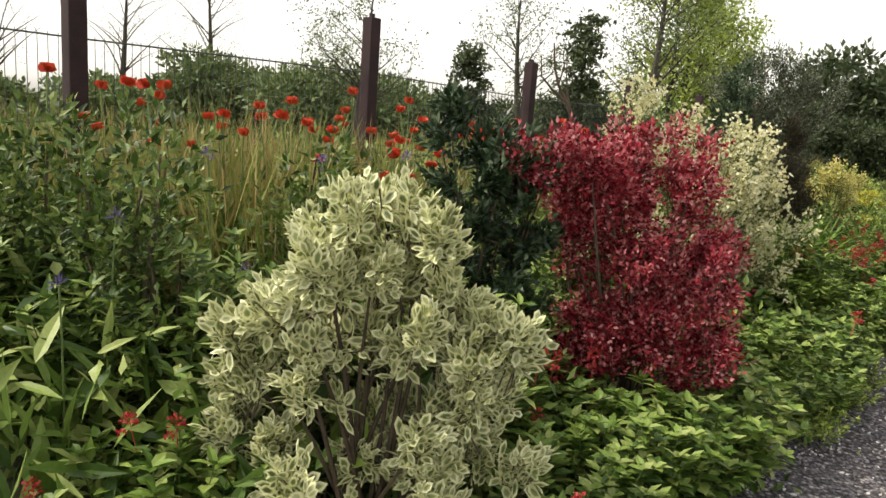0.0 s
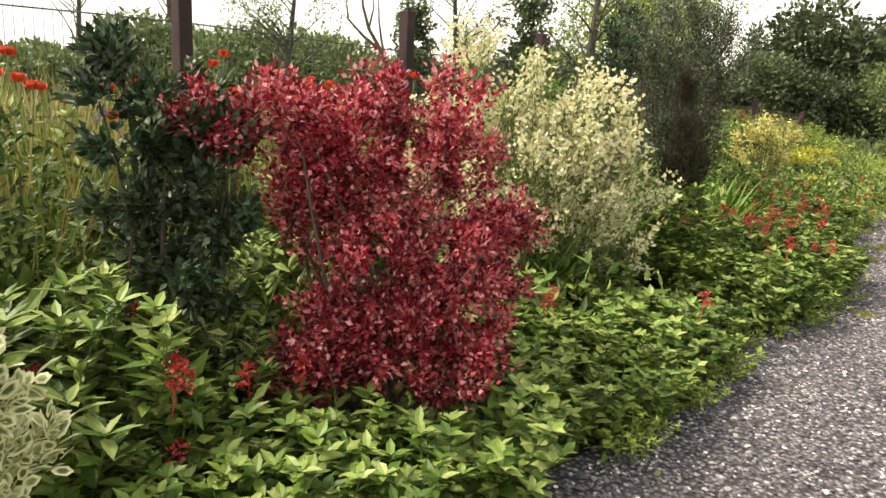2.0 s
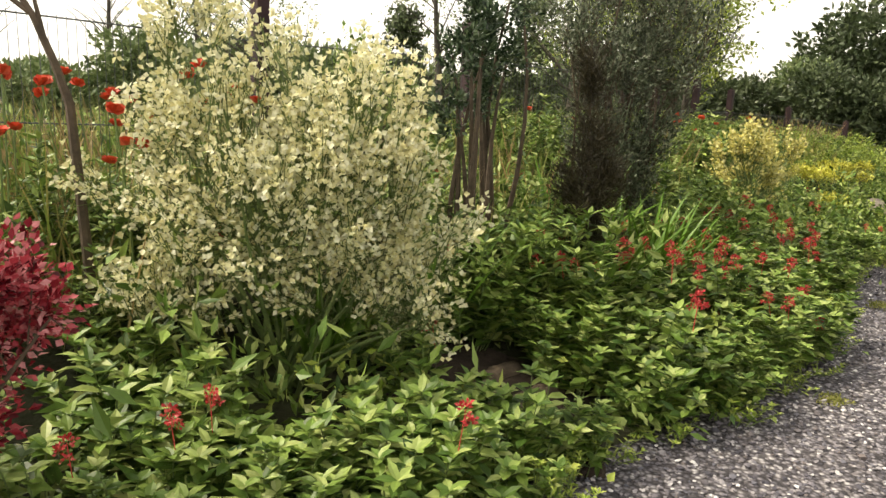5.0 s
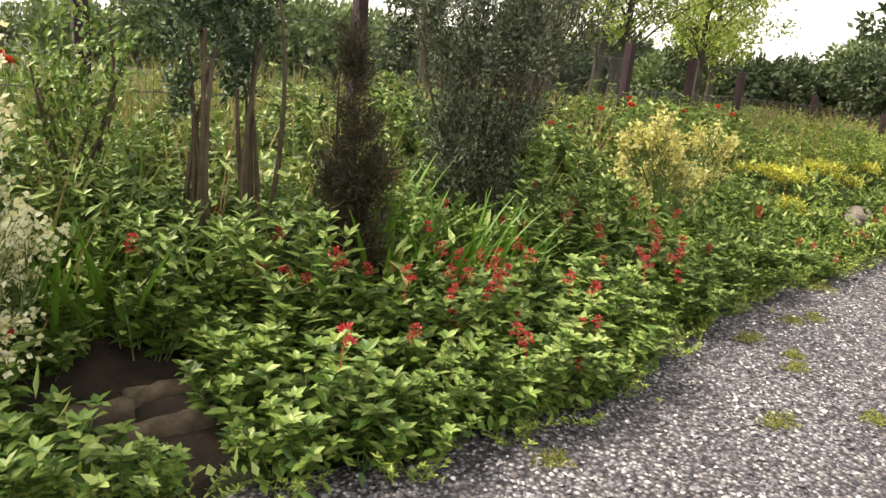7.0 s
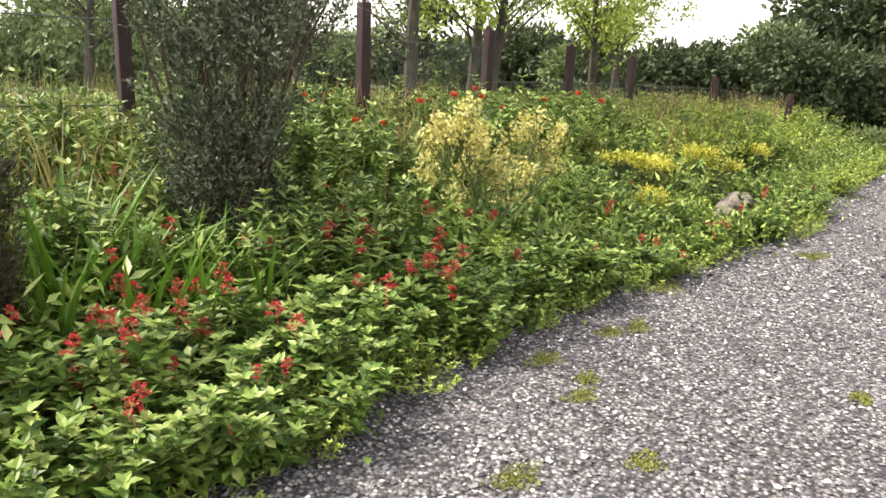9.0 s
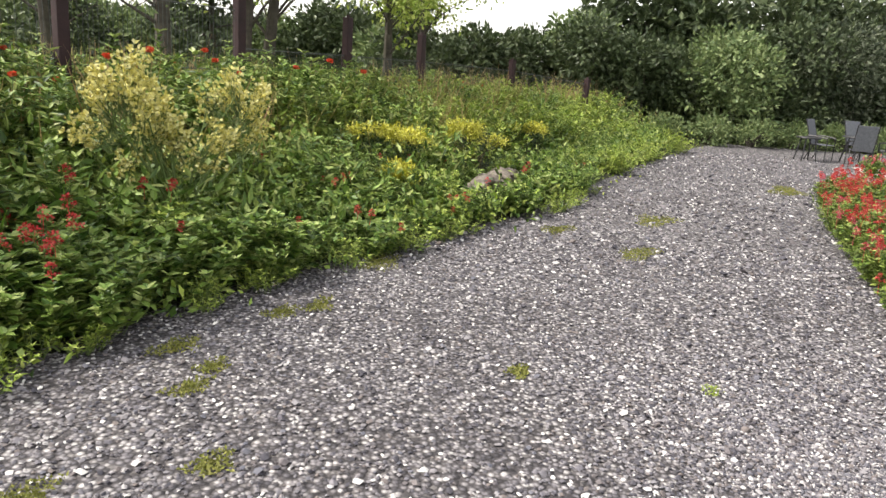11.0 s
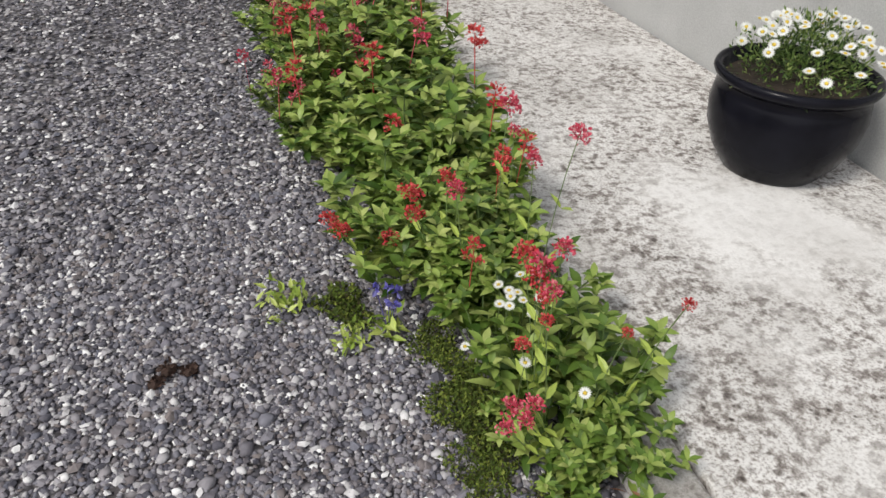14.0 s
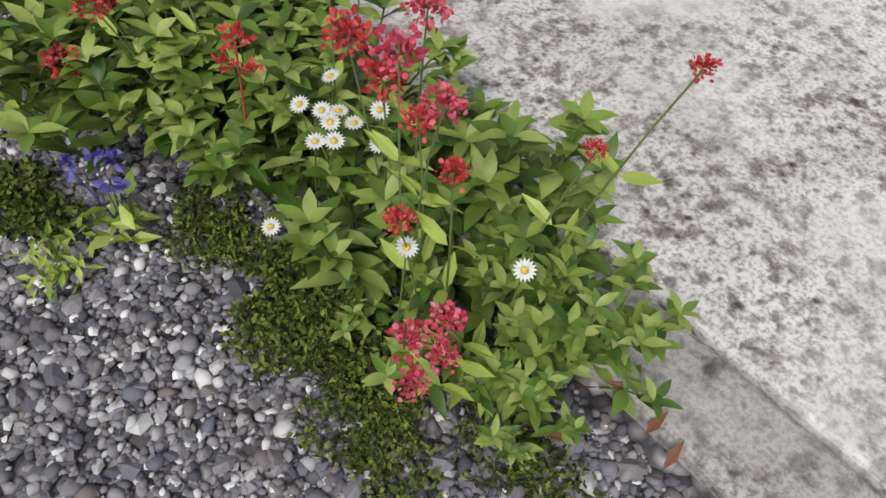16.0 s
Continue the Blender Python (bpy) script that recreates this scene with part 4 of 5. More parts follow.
for step in range(170):
    y = rng.uniform(8.5, 22)
    x = float(edge_x(y)) - rng.uniform(.25, 4.5) / .82
    if any((x - a) ** 2 + (y - b) ** 2 < .3 for a, b in ((7.0, 13.0), (8.2, 14.9), (9.2, 17.0), (8.2, 13.4), (8.5, 14.0), (8.8, 14.5), (8.4, 13.1), (5.85, 10.9))):
        continue
    plant_at(clumpy[step % 3], x, y, s=rng.uniform(.6, 1.15))
for step in range(120):
    y = rng.uniform(13.5, 23.5)
    x = float(edge_x(y)) - rng.uniform(1.4, 5.2) / .82
    if all((x - a) ** 2 + (y - b) ** 2 > .8 for a, b in ((7.0, 13.0), (8.2, 14.9), (9.2, 17.0), (8.2, 13.4), (8.5, 14.0), (8.8, 14.5), (8.4, 13.2))):
        plant_at(clumpy[(0, 2, 1, 0)[step % 4]], x, y, s=rng.uniform(1.2, 1.9))

# wild growth on the bank: leafy weeds and long grass
def wild(name, k, box, template, length, width, tall, material, label, near=.9, far=9.0, flat=.4, clump=.2):
    c = np.stack([rng.uniform(box[0], box[1], k // 14), rng.uniform(box[2], box[3], k // 14)], -1)
    c = c[(inland(c[:, 0], c[:, 1]) > near) & (inland(c[:, 0], c[:, 1]) < far)]
    q = np.repeat(c, 14, 0) + rng.normal(0, clump, (len(c) * 14, 2))
    hgt = np.repeat(rng.uniform(.4, 1.0, len(c)), 14) * tall
    open_ = np.all([(q[:, 0] - a) ** 2 + (q[:, 1] - b) ** 2 > r * r for a, b, r in BARE], 0)
    q, hgt = q[open_], hgt[open_]
    n_ = len(q)
    z = ground_z(q[:, 0], q[:, 1])
    if template is BLADE:
        p = np.concatenate([q, z[:, None]], 1)
        d = unit(ball(n_) * [.5, .5, .1] + UP)
        g = Geo().leaves(BLADE, p, d, hgt * rng.uniform(.7, 1.3, n_), width, .1)
    else:
        p = np.concatenate([q, (z + hgt * rng.uniform(.1, 1.0, n_) ** .7)[:, None]], 1)
        g = Geo().leaves(template, p, unit(ball(n_) + UP * .45), length * rng.uniform(.5, 1.25, n_), width * rng.uniform(.6, 1.3, n_), flat)
    return tagged(new(name, g.mesh(name, material)), label, "wild plants", kind="stuff")


wild("wild_plants", 46000, (-5, 8, 2.2, 14), LEAF4, .13, .042, .72, WILD, "tall green leafy weeds on the bank", clump=.14)
wild("wild_plants", 44000, (4, 13, 9, 24), LEAF4, .1, .035, .55, WILD, "green leafy weeds on the far bank", near=.3, clump=.16)
wild("wild_plants", 44000, (2, 14, 5, 24), LEAF4, .075, .03, .45, LIME, "yellow-green weeds on the bank", near=.2, clump=.18)
wild("wild_plants", 22000, (3, 15, 10, 25), LEAF4, .085, .032, .85, LIME, "tall yellow-green weeds along the far bank", near=1.9, far=6.0, clump=.16)
wild("meadow_grass", 42000, (-6, 10, 3.5, 18), BLADE, .6, .011, .85, GRASS, "tall dry meadow grass on the bank", near=1.9)
wild("meadow_grass", 13000, (-4.5, -.2, 3.4, 6.4), BLADE, .6, .012, 1.0, GRASS, "tall pale meadow grass among poppies", near=2.0, clump=.12)
wild("meadow_grass", 16000, (3, 15, 9, 27), BLADE, .6, .016, .6, GRASS, "tall meadow grass on the far bank", near=1.6, clump=.12)
wild("ground_cover", 26000, (0, 9, 2.4, 14), LEAF4, .085, .036, .3, GREEN, "low green leaves between the border plants", near=.12, far=2.4, clump=.12)
wild("broad_leaves", 3600, (-2.6, .5, 2.1, 4.2), POINTED, .22, .062, .6, WILD, "long broad green leaves of tall border plants", near=.75, flat=.5, clump=.12)
wild("dry_grass", 20000, (-3, 14, 6, 26), BLADE, .6, .012, .95, STRAW, "brown dry grass with seed heads on the bank", near=2.3, far=5.5, clump=.1)

# ---- poppies on the bank ----
def poppy(m, h):
    ob = thing("poppy", m, "tall poppy with bright orange-red petals", "flower", "red poppies on the bank")
    line_ = bent((0, 0, 0), (rng.normal(0, .06), rng.normal(0, .06), h), .06, 5)
    stalk = part("stem", Geo().tube(line_, .005, 4), STEM, ob)
    top = line_[-1]
    k = 9
    a = np.arange(k) * 6.283 / k + rng.uniform(0, 1)
    d = np.stack([np.cos(a), np.sin(a), rng.uniform(.5, 1.8, k)], -1)
    part("petals", Geo().leaves(OVAL, np.tile(top, (k, 1)), d, .058, .068, .55), POPPY, stalk)
    part("leaves", Geo().leaves(LEAF4, np.stack([np.zeros(6), np.zeros(6), rng.uniform(.1, .5, 6) * h], -1), unit(ball(6) + UP * .6), .16, .035), WILD, ob)
    return ob


poppies = [poppy((60 + i, -64, 0), h) for i, h in enumerate((.92, 1.04, 1.14, .98))]
for i in range(200):
    y = rng.uniform(3.4, 7.6)
    x = rng.uniform(-3.0, 1.3) + (y - 3.6) * .1
    if inland(x, y) < 2.1 or (x + .46) * .79 - (y - 6.36) * .61 < .1:
        continue
    plant_at(poppies[i % 4], x, y, s=rng.uniform(.85, 1.08))
for i in range(14):
    y = rng.uniform(10.5, 15)
    plant_at(poppies[i % 4], float(edge_x(y)) - rng.uniform(2.6, 4.4), y, s=rng.uniform(.8, 1.0))

for i in range(22):
    x, y = 4.2 + 5.2 * rng.random(), 0
    y = 13.4 + (x - 4.2) * 1.55 + rng.uniform(-.9, .1)
    plant_at(poppies[i % 4], x, y, s=rng.uniform(.5, .7))

# ---- fence: dark posts with wire mesh panels ----
FENCE0, FSTEP = np.array([-.6, 6.48]), np.array([1.56, 1.98])
posts = []
line = [tuple(FENCE0 + FSTEP * i) for i in range(-4, 4)] + [(5.2, 14.6), (6.3, 16.75), (7.42, 18.6), (9.3, 20.6), (11.2, 22.0)]
for i, (x, y) in zip(range(-4, 9), line):
    z = float(ground_z(np.array(x), np.array(y)))
    ob = thing("fence_post", pose(x, y, z, 0, 0, -37), "dark red-brown square timber fence post", "fence post", "fence posts")
    h = (1.95, 1.95, 1.95, 1.95, 1.9, 1.83, 1.8, 1.8, 1.66, 1.55, 1.45, 1.2, 1.1)[i + 4]
    part("shaft", block(-.058, .058, -.058, .058, -.3, h, .008), POSTWOOD, ob)
    part("cap", block(-.02, .02, -.02, .02, h, h + .035, .005), POSTWOOD, ob)
    posts.append((x, y, z, h))
for a, c in zip(posts[:-1], posts[1:]):
    pn = thing("wire_fence", (a[0], a[1], a[2]), "grey vertical wire mesh fence between posts", "fence", "wire fence")
    g = Geo()
    run = np.array([c[0] - a[0], c[1] - a[1], c[2] - a[2]])
    top = 1.45 if a[3] > 1.7 else 1.0
    for s in np.arange(.05, .98, .024):
        g.tube([run * s, run * s + [0, 0, top]], .003, 3)
    part("upright_wire", g, WIRE, pn, kind="stuff")
    for z in (.15, top * .5, top - .02):
        part("cross_wire", Geo().tube([run * .03 + [0, 0, z], run * .97 + [0, 0, z]], .006, 4), WIRE, pn)


# ---- trees and hedges behind ----
def tree(x, y, h, r, leaf_k, label, material=TREELEAF, lean=0.0, bare=.0, leaf=.13, conifer=False, name="tree"):
    ob = thing(name, (x, y, float(ground_z(np.array(x), np.array(y)))), label, "tree")
    g = Geo()
    trunk = np.array([(lean * s + .05 * math.sin(s * 5 + x), .05 * math.sin(s * 4 + y), h * s) for s in np.linspace(0, .95, 9)])
    g.tube(trunk, np.linspace(.03 * h ** .9, .006, 9), 7)
    tips = []
    for i in range(26):
        s = rng.uniform(.22 if not conifer else .1, .93)
        base = np.array([np.interp(s, np.linspace(0, .95, 9), trunk[:, q]) for q in range(3)])
        a = rng.uniform(0, 6.28)
        ln = r * (1.05 - s if conifer else rng.uniform(.5, 1.0) * (1.15 - .6 * s))
        end = base + [math.cos(a) * ln, math.sin(a) * ln, ln * (.15 if conifer else rng.uniform(.5, 1.1))]
        line = bent(base, end, .12, 6)
        g.tube(line, np.linspace(.012 * h * (1.1 - s) * .5 + .004, .003, 6), 5)
        for _ in range(4):
            q = line[rng.integers(2, 6)]
            e = q + rng.normal(0, .22 * r, 3) + [0, 0, .12 * r]
            g.tube(bent(q, e, .1, 4), np.linspace(.008, .002, 4), 3)
            tips += [e, (q + e) / 2]
    part("trunk", g, BARK, ob)
    tips = np.array(tips)
    if leaf_k:
        c = tips[rng.integers(0, len(tips), leaf_k)]
        q = c + rng.normal(0, .1 * r, (leaf_k, 3)) * [1, 1, .8 if not conifer else .35]
        part("crown", Geo().leaves(LEAF2, q, unit(ball(leaf_k) - UP * .2), leaf * rng.uniform(.6, 1.3, leaf_k), leaf * .5, .3), material, ob, kind="stuff")
    return ob


def along(y, off):
    """A place beyond the fence line: y along it, off metres behind."""
    return -.43 + .765 * (y - 6.18) - off * .79, y + off * .61


for x, y, h, r, k, lean in ((-19.5, 40, 9, 3.4, 3600, .6), (-14.5, 41, 9.5, 3.6, 3600, -.6), (-24, 36, 9, 3.4, 2600, .6), (-2.4, 17, 4.4, 1.5, 2800, .2), (4.0, 15.5, 5.2, 1.5, 3200, 0), (5.0, 17.2, 4.8, 1.6, 2400, .2), (1.4, 17.5, 4.6, 1.5, 2200, -.2), (-9.5, 8, 5.5, 1.8, 2600, .2)):
    tree(x, y, h, r, k, "slender young tree with thin airy foliage", lean=lean, leaf=.08)
for x, y, h, r in ((.1, 20.5, 3.1, .9), (3.2, 20.5, 4.2, 1.2), (7.0, 24, 3.4, 1.0)):
    tree(x, y, h, r, 3600, "dark green conifer beyond the fence", FARLEAF, conifer=True, leaf=.16, name="conifer")
for y, off, h, r in ((15.5, 2.5, 4.6, 1.6), (18.2, 2.6, 4.4, 1.5), (20.5, 4, 4.8, 1.7)):
    x_, y_ = along(y, off)
    tree(x_, y_, h, r, 4200, "young tree with light green leaves by the fence", LIME, leaf=.12)


def hedge_bush(x, y, r, h, material, label, k=2600, leaf=.17, z0=None):
    z0 = float(ground_z(np.array(x), np.array(y))) if z0 is None else z0
    ob = thing("hedge_bush", (x, y, z0), label, "hedge", "hedge behind the garden")
    lobes = [(rng.normal(0, r * .3), rng.normal(0, r * .3), h * s, r * rng.uniform(.6, .95), r * rng.uniform(.6, .95), h * .32) for s in (.25, .45, .62, .75)]
    p, o = crown(lobes, k)
    p[:, 2] = np.maximum(p[:, 2], .05)
    part("foliage", twig_leaves(Geo(), LEAF2, p, unit(o + ball(k) * .5), 4, .3, leaf, leaf * .5, .4), material, ob, kind="stuff")
    g = Geo()
    for i in rng.choice(k, 9):
        g.tube(bent((0, 0, 0), p[i], .1, 6), np.linspace(.05, .008, 6), 5)
    part("stem", g, BARK, ob, kind="stuff")


for y in np.arange(-9, 31, 2.1):
    for off in (13, 18):
        if y < 12.5:
            continue
        x_, y_ = along(y + rng.uniform(-.6, .6), off + rng.uniform(-1.5, 1.5))
        hedge_bush(x_, y_, rng.uniform(1.5, 2.2), (rng.uniform(2.2, 2.7) if y < 18 else rng.uniform(1.6, 2.2)), FARLEAF if rng.random() < .35 else TREELEAF, "dense green hedge bush beyond the fence", 1500, .22)
for x, y, h in ((-9.5, 25, 2.4), (-12, 24, 2.2), (-15, 22.5, 2.0), (-18, 20.5, 1.9), (-21, 18.5, 1.9), (-13.5, 26, 2.6), (-17, 24, 2.3), (-20, 22, 2.2)):
    hedge_bush(x, y, rng.uniform(1.3, 1.9), h * .62, TREELEAF, "dense green hedge bush beyond the fence", 1200, .24)
# the tall dark screen at the end of the yard
for i in range(15):
    s = i / 14
    x, y = 12.5 + 17 * s, 25.6 + 3.0 * math.sin(s * 2.2) + rng.uniform(-.7, .7)
    hedge_bush(x, y, rng.uniform(1.1, 1.9), rng.uniform(1.5, 3.1) + 2.4 * max(0, s - .25), (FARLEAF, FARLEAF, OLIVE, TREELEAF)[i % 4] if i < 7 else FARLEAF, "tall dark hedge at the end of the yard", 2100, .17, 0.0)
for i in range(9):
    hedge_bush(2.5 + i * 1.5, 27.5 + rng.uniform(-.8, .8), rng.uniform(1.1, 1.6), rng.uniform(1.7, 2.7), FARLEAF if i % 3 else TREELEAF, "green hedge bush beyond the far fence", 1500, .2)
for i in range(9):
    hedge_bush(14 + i * 2.3, 30 + rng.uniform(-1, 1), 2.2, rng.uniform(4.2, 6.0), FARLEAF, "tall dark trees behind the hedge", 1700, .3, 0.0)
for i in range(9):
    hedge_bush(12.5 + i * 1.3, 23.9 + .25 * i, .55, .65, TREELEAF, "low green growth at the hedge foot", 500, .09, 0.0)

# ---- pots and planters by the house ----
planter = thing("square_planter", in_house(-.4, 2.78, .04), "square dark brown plastic planter on the concrete", "planter")
part("body", taper_box([(.21, .21, .06), (.265, .265, .37), (.265, .265, .375), (.235, .235, .375), (.2, .2, .3)]), BROWNPOT, planter)
rim = Geo()
for a in ((-.285, .285, -.285, -.235, .365, .405), (-.285, .285, .235, .285, .365, .405), (-.285, -.235, -.235, .235, .365, .405), (.235, .285, -.235, .235, .365, .405)):
    block(*a, .006, 2, rim)
part("rim", rim, BROWNPOT, planter)
part("foot", block(-.245, .245, -.245, .245, 0, .065, .01, 2), BROWNPOT, planter)
part("soil", block(-.235, .235, -.235, .235, .3, .34, .01), SOIL, planter)
planter.scale = (.75, .75, .9)
plant = thing("potted_plant", in_house(-.4, 2.78, .33), "fleshy reddish green plant with pink flowers", "plant")
p, o = crown([(0, 0, .06, .17, .17, .12), (-.08, 0, .1, .1, .1, .12)], 170)
part("foliage", twig_leaves(Geo(), OVAL, p, unit(o + UP), 6, .08, .04, .02, .3), leaf_mat("ruddy_leaf", [(0.18, 0.15, 0.05), (0.3, 0.2, 0.08), (0.35, 0.28, 0.1)]), plant, kind="stuff")
g = Geo()
for i in range(16):
    c = np.array([rng.normal(.09, .07), rng.normal(-.02, .08), rng.uniform(.17, .27)])
    tuft(g, LEAF2, c, 12, .018, .02, .014)
    g.tube([(c[0] * .8, c[1] * .8, .05), c], .002, 3)
part("blossom", g, ROSE, plant, "pale pink flowers", "stuff")

pot = thing("glazed_pot", in_house(-.42, .27, .04), "round glossy black glazed pot on the concrete", "plant pot")
part("body", lathe([(.0, 0), (.19, 0), (.2, .012), (.25, .08), (.288, .17), (.298, .25), (.288, .31), (.275, .335), (.285, .345), (.3, .355), (.31, .372), (.305, .388), (.29, .392), (.272, .38), (.266, .34), (.0, .33)], 56), GLAZED, pot, smooth=True)
part("soil", lathe([(.0, .3), (.262, .342), (.22, .352), (.0, .36)], 30), SOIL, pot)
pot.scale = (.87, .87, .92)
daisy_plant = thing("daisy_plant", in_house(-.42, .27, .36), "mound of white daisies with mossy leaves", "plant")
p, o = crown([(0, 0, .03, .21, .21, .13), (.04, .03, .08, .15, .15, .1)], 620)
p[:, 2] = np.maximum(p[:, 2], -.01)
part("foliage", twig_leaves(Geo(), LEAF2, p, unit(o + UP * .8), 6, .06, .022, .007, .3), DARKWEED, daisy_plant, kind="stuff")


def daisy_head(petals, centre, at, r, tilt):
    """One daisy: narrow rays round a domed disc."""
    k = 16
    a = np.arange(k) * 6.283 / k
    n_ = unit(np.array(tilt, float))
    x = unit(np.cross(n_, [.3, .9, .1]))
    y = np.cross(n_, x)
    d = np.cos(a)[:, None] * x + np.sin(a)[:, None] * y + n_ * .12
    t, f, r_ = LEAF2
    petals.spread(LEAF2, np.tile(at, (k, 1)) + d * r * .25, d * r * .8, unit(np.cross(n_, d)) * r * .34, np.tile(n_ * r * .2, (k, 1)))
    centre.spread(ICO, np.array([at]) + n_ * r * .06, x[None] * r * .34, y[None] * r * .34, n_[None] * r * .2)


pg, cg = Geo(), Geo()
for i in range(52):
    a, r = rng.uniform(0, 6.28), .24 * math.sqrt(rng.random())
    daisy_head(pg, cg, np.array([math.cos(a) * r, math.sin(a) * r, .03 + .17 * math.sqrt(1 - (r / .25) ** 2) + rng.uniform(0, .03)]), .02, (rng.normal(-.3, .3), rng.normal(-.4, .3), 1))
part("petals", pg, WHITE, daisy_plant, "white ray petals", "stuff")
part("flower_centres", cg, YOLK, daisy_plant, "yellow flower centres", "stuff")

tpot = thing("terracotta_pot", in_house(.02, 6.5, .04), "tapered terracotta flower pot by the wall", "plant pot")
part("body", lathe([(0, 0), (.135, 0), (.14, .01), (.19, .34), (.2, .345), (.21, .36), (.212, .43), (.205, .445), (.185, .445), (.18, .4), (0, .39)], 44), TERRA, tpot, smooth=True)
part("soil", lathe([(0, .37), (.178, .4), (0, .42)], 24), SOIL, tpot)
tp = thing("potted_plant", in_house(.02, 6.5, .42), "dark leafy plant with pale silvery leaf edges", "plant")
p, o = crown([(0, 0, .12, .2, .2, .14), (.05, 0, .2, .14, .14, .1)], 120)
part("foliage", twig_leaves(Geo(), OVAL, p, unit(o + UP * .5), 5, .09, .06, .035, .4), leaf_mat("silver_edged_leaf", [(0.03, 0.06, 0.03), (0.06, 0.1, 0.05)], margin=(0.6, 0.62, 0.6)), tp, kind="stuff")

dark = thing("square_planter", in_house(.16, 8.7, .02), "large square dark planter at the house corner", "planter")
part("body", taper_box([(.2, .2, 0), (.235, .235, .34), (.235, .235, .35), (.21, .21, .35), (.2, .2, .28)]), BROWNPOT, dark)
part("soil", block(-.205, .205, -.205, .205, .26, .31, .01), SOIL, dark)
for sx, y, top, r, lab in ((-.12, 1.75, .79, .065, "small red plastic flower pot on the sill"), ):
    sp = thing("flower_pot", in_house(sx, y, .8), lab, "plant pot")
    part("body", lathe([(0, 0), (.045, 0), (.062, .085), (.07, .087), (.072, .11), (.062, .112), (.058, .09), (0, .085)], 28), solid_mat("red_plastic", (.5, .1, .04), (.58, .14, .06), 6, .5, 0), sp, smooth=True)
sp = thing("sill_plant", in_house(-.02, 3.75, .75), "small grey-green succulent on the window sill", "plant")
p, o = crown([(0, 0, .07, .1, .14, .08)], 60)
part("foliage", twig_leaves(Geo(), OVAL, p, unit(o + UP), 5, .05, .04, .022, .3), OLIVE, sp, kind="stuff")
part("pot", lathe([(0, 0), (.06, 0), (.075, .07), (.06, .07), (0, .06)], 20), BROWNPOT, sp)


# ---- valerian strip between gravel and concrete ----
def at_house(x, y, z=0.0):
    return (HOUSE @ Vector((x, y, z)))


reds = [valerian((60 + i, -66, 0), "bushy valerian crowded with red flower clusters", h, r, s, hd, pt, FRESH, size=.1, group="valerian by the concrete path", wide=.44, blade=FINE, rise=(.06, .24)) for i, (h, r, s, hd, pt) in enumerate(((.46, .24, 22, 6, RED), (.52, .24, 22, 8, RED), (.44, .24, 20, 6, PINK), (.38, .24, 24, 1, RED), (.42, .25, 24, 3, PINK)))]
for i in range(64):
    y = -.15 + 8.6 * (i / 63) ** 1.15
    x = -1.72 + rng.uniform(-.2, .24) + (.17 if y < .75 else -.02)
    if y < 1.3:
        x = -1.7 + rng.uniform(-.1, .06)
    if y > 3.2:
        x = max(-2.1, min(-1.72, x))
    w = at_house(x, y)
    left = x < -1.92
    k = 3 if y < .7 else 2 if left and rng.random() < .5 else int(rng.choice([0, 1, 4, 3])) if (left or y > 2.4) else int(rng.choice([3, 4, 3, 3]))
    plant_at(reds[k], w.x, w.y, 0.0, rng.uniform(.76, 1.02) * (.85 if y < .3 else 1.12 if x > -1.8 else 1))
for i, y in enumerate((.85, 1.1, 1.35, 1.6, 1.9, 2.25, 2.7)):
    w = at_house(-1.93 + rng.uniform(-.04, .06), y)
    plant_at(reds[2], w.x, w.y, 0.0, rng.uniform(.66, .8))
for i in range(26):
    w = at_house(rng.uniform(-.7, 1.3), rng.uniform(9.4, 12.8))
    plant_at(reds[i % 3], w.x, w.y, .03, rng.uniform(.9, 1.2))
for i in range(8):
    w = at_house(rng.uniform(-1.5, -.4), rng.uniform(8.3, 9.2))
    plant_at(kinds[i % 3], w.x, w.y, .03, rng.uniform(.8, 1.0))

# the nearest plants at the path's corner, one by one
tips = [valerian((60 + i, -68, 0), "leafy green valerian at the corner of the concrete", h, r, s, 0, leaf=FRESH, size=sz, group="valerian by the concrete path", wide=.42, blade=FINE) for i, (h, r, s, sz) in enumerate(((.24, .15, 12, .085), (.2, .16, 13, .08), (.28, .15, 13, .09)))]
for i, (x, y, s) in enumerate(((10.12, 6.8, .8), (10.03, 6.86, .8), (10.2, 6.92, 1.0), (10.12, 7.02, 1.0), (10.26, 7.08, 1.05), (10.14, 7.2, .95), (10.3, 7.26, 1.1), (10.2, 7.36, 1.1), (10.3, 7.42, 1.1), (10.25, 7.52, 1.2), (10.04, 7.0, .55), (9.98, 6.77, .5), (10.12, 7.55, 1.1), (10.26, 7.65, 1.2), (10.18, 7.7, 1.25), (10.09, 6.74, .7), (10.15, 6.84, .85))):
    plant_at(tips[i % 3], x + .03, y, 0.01, s * .88)


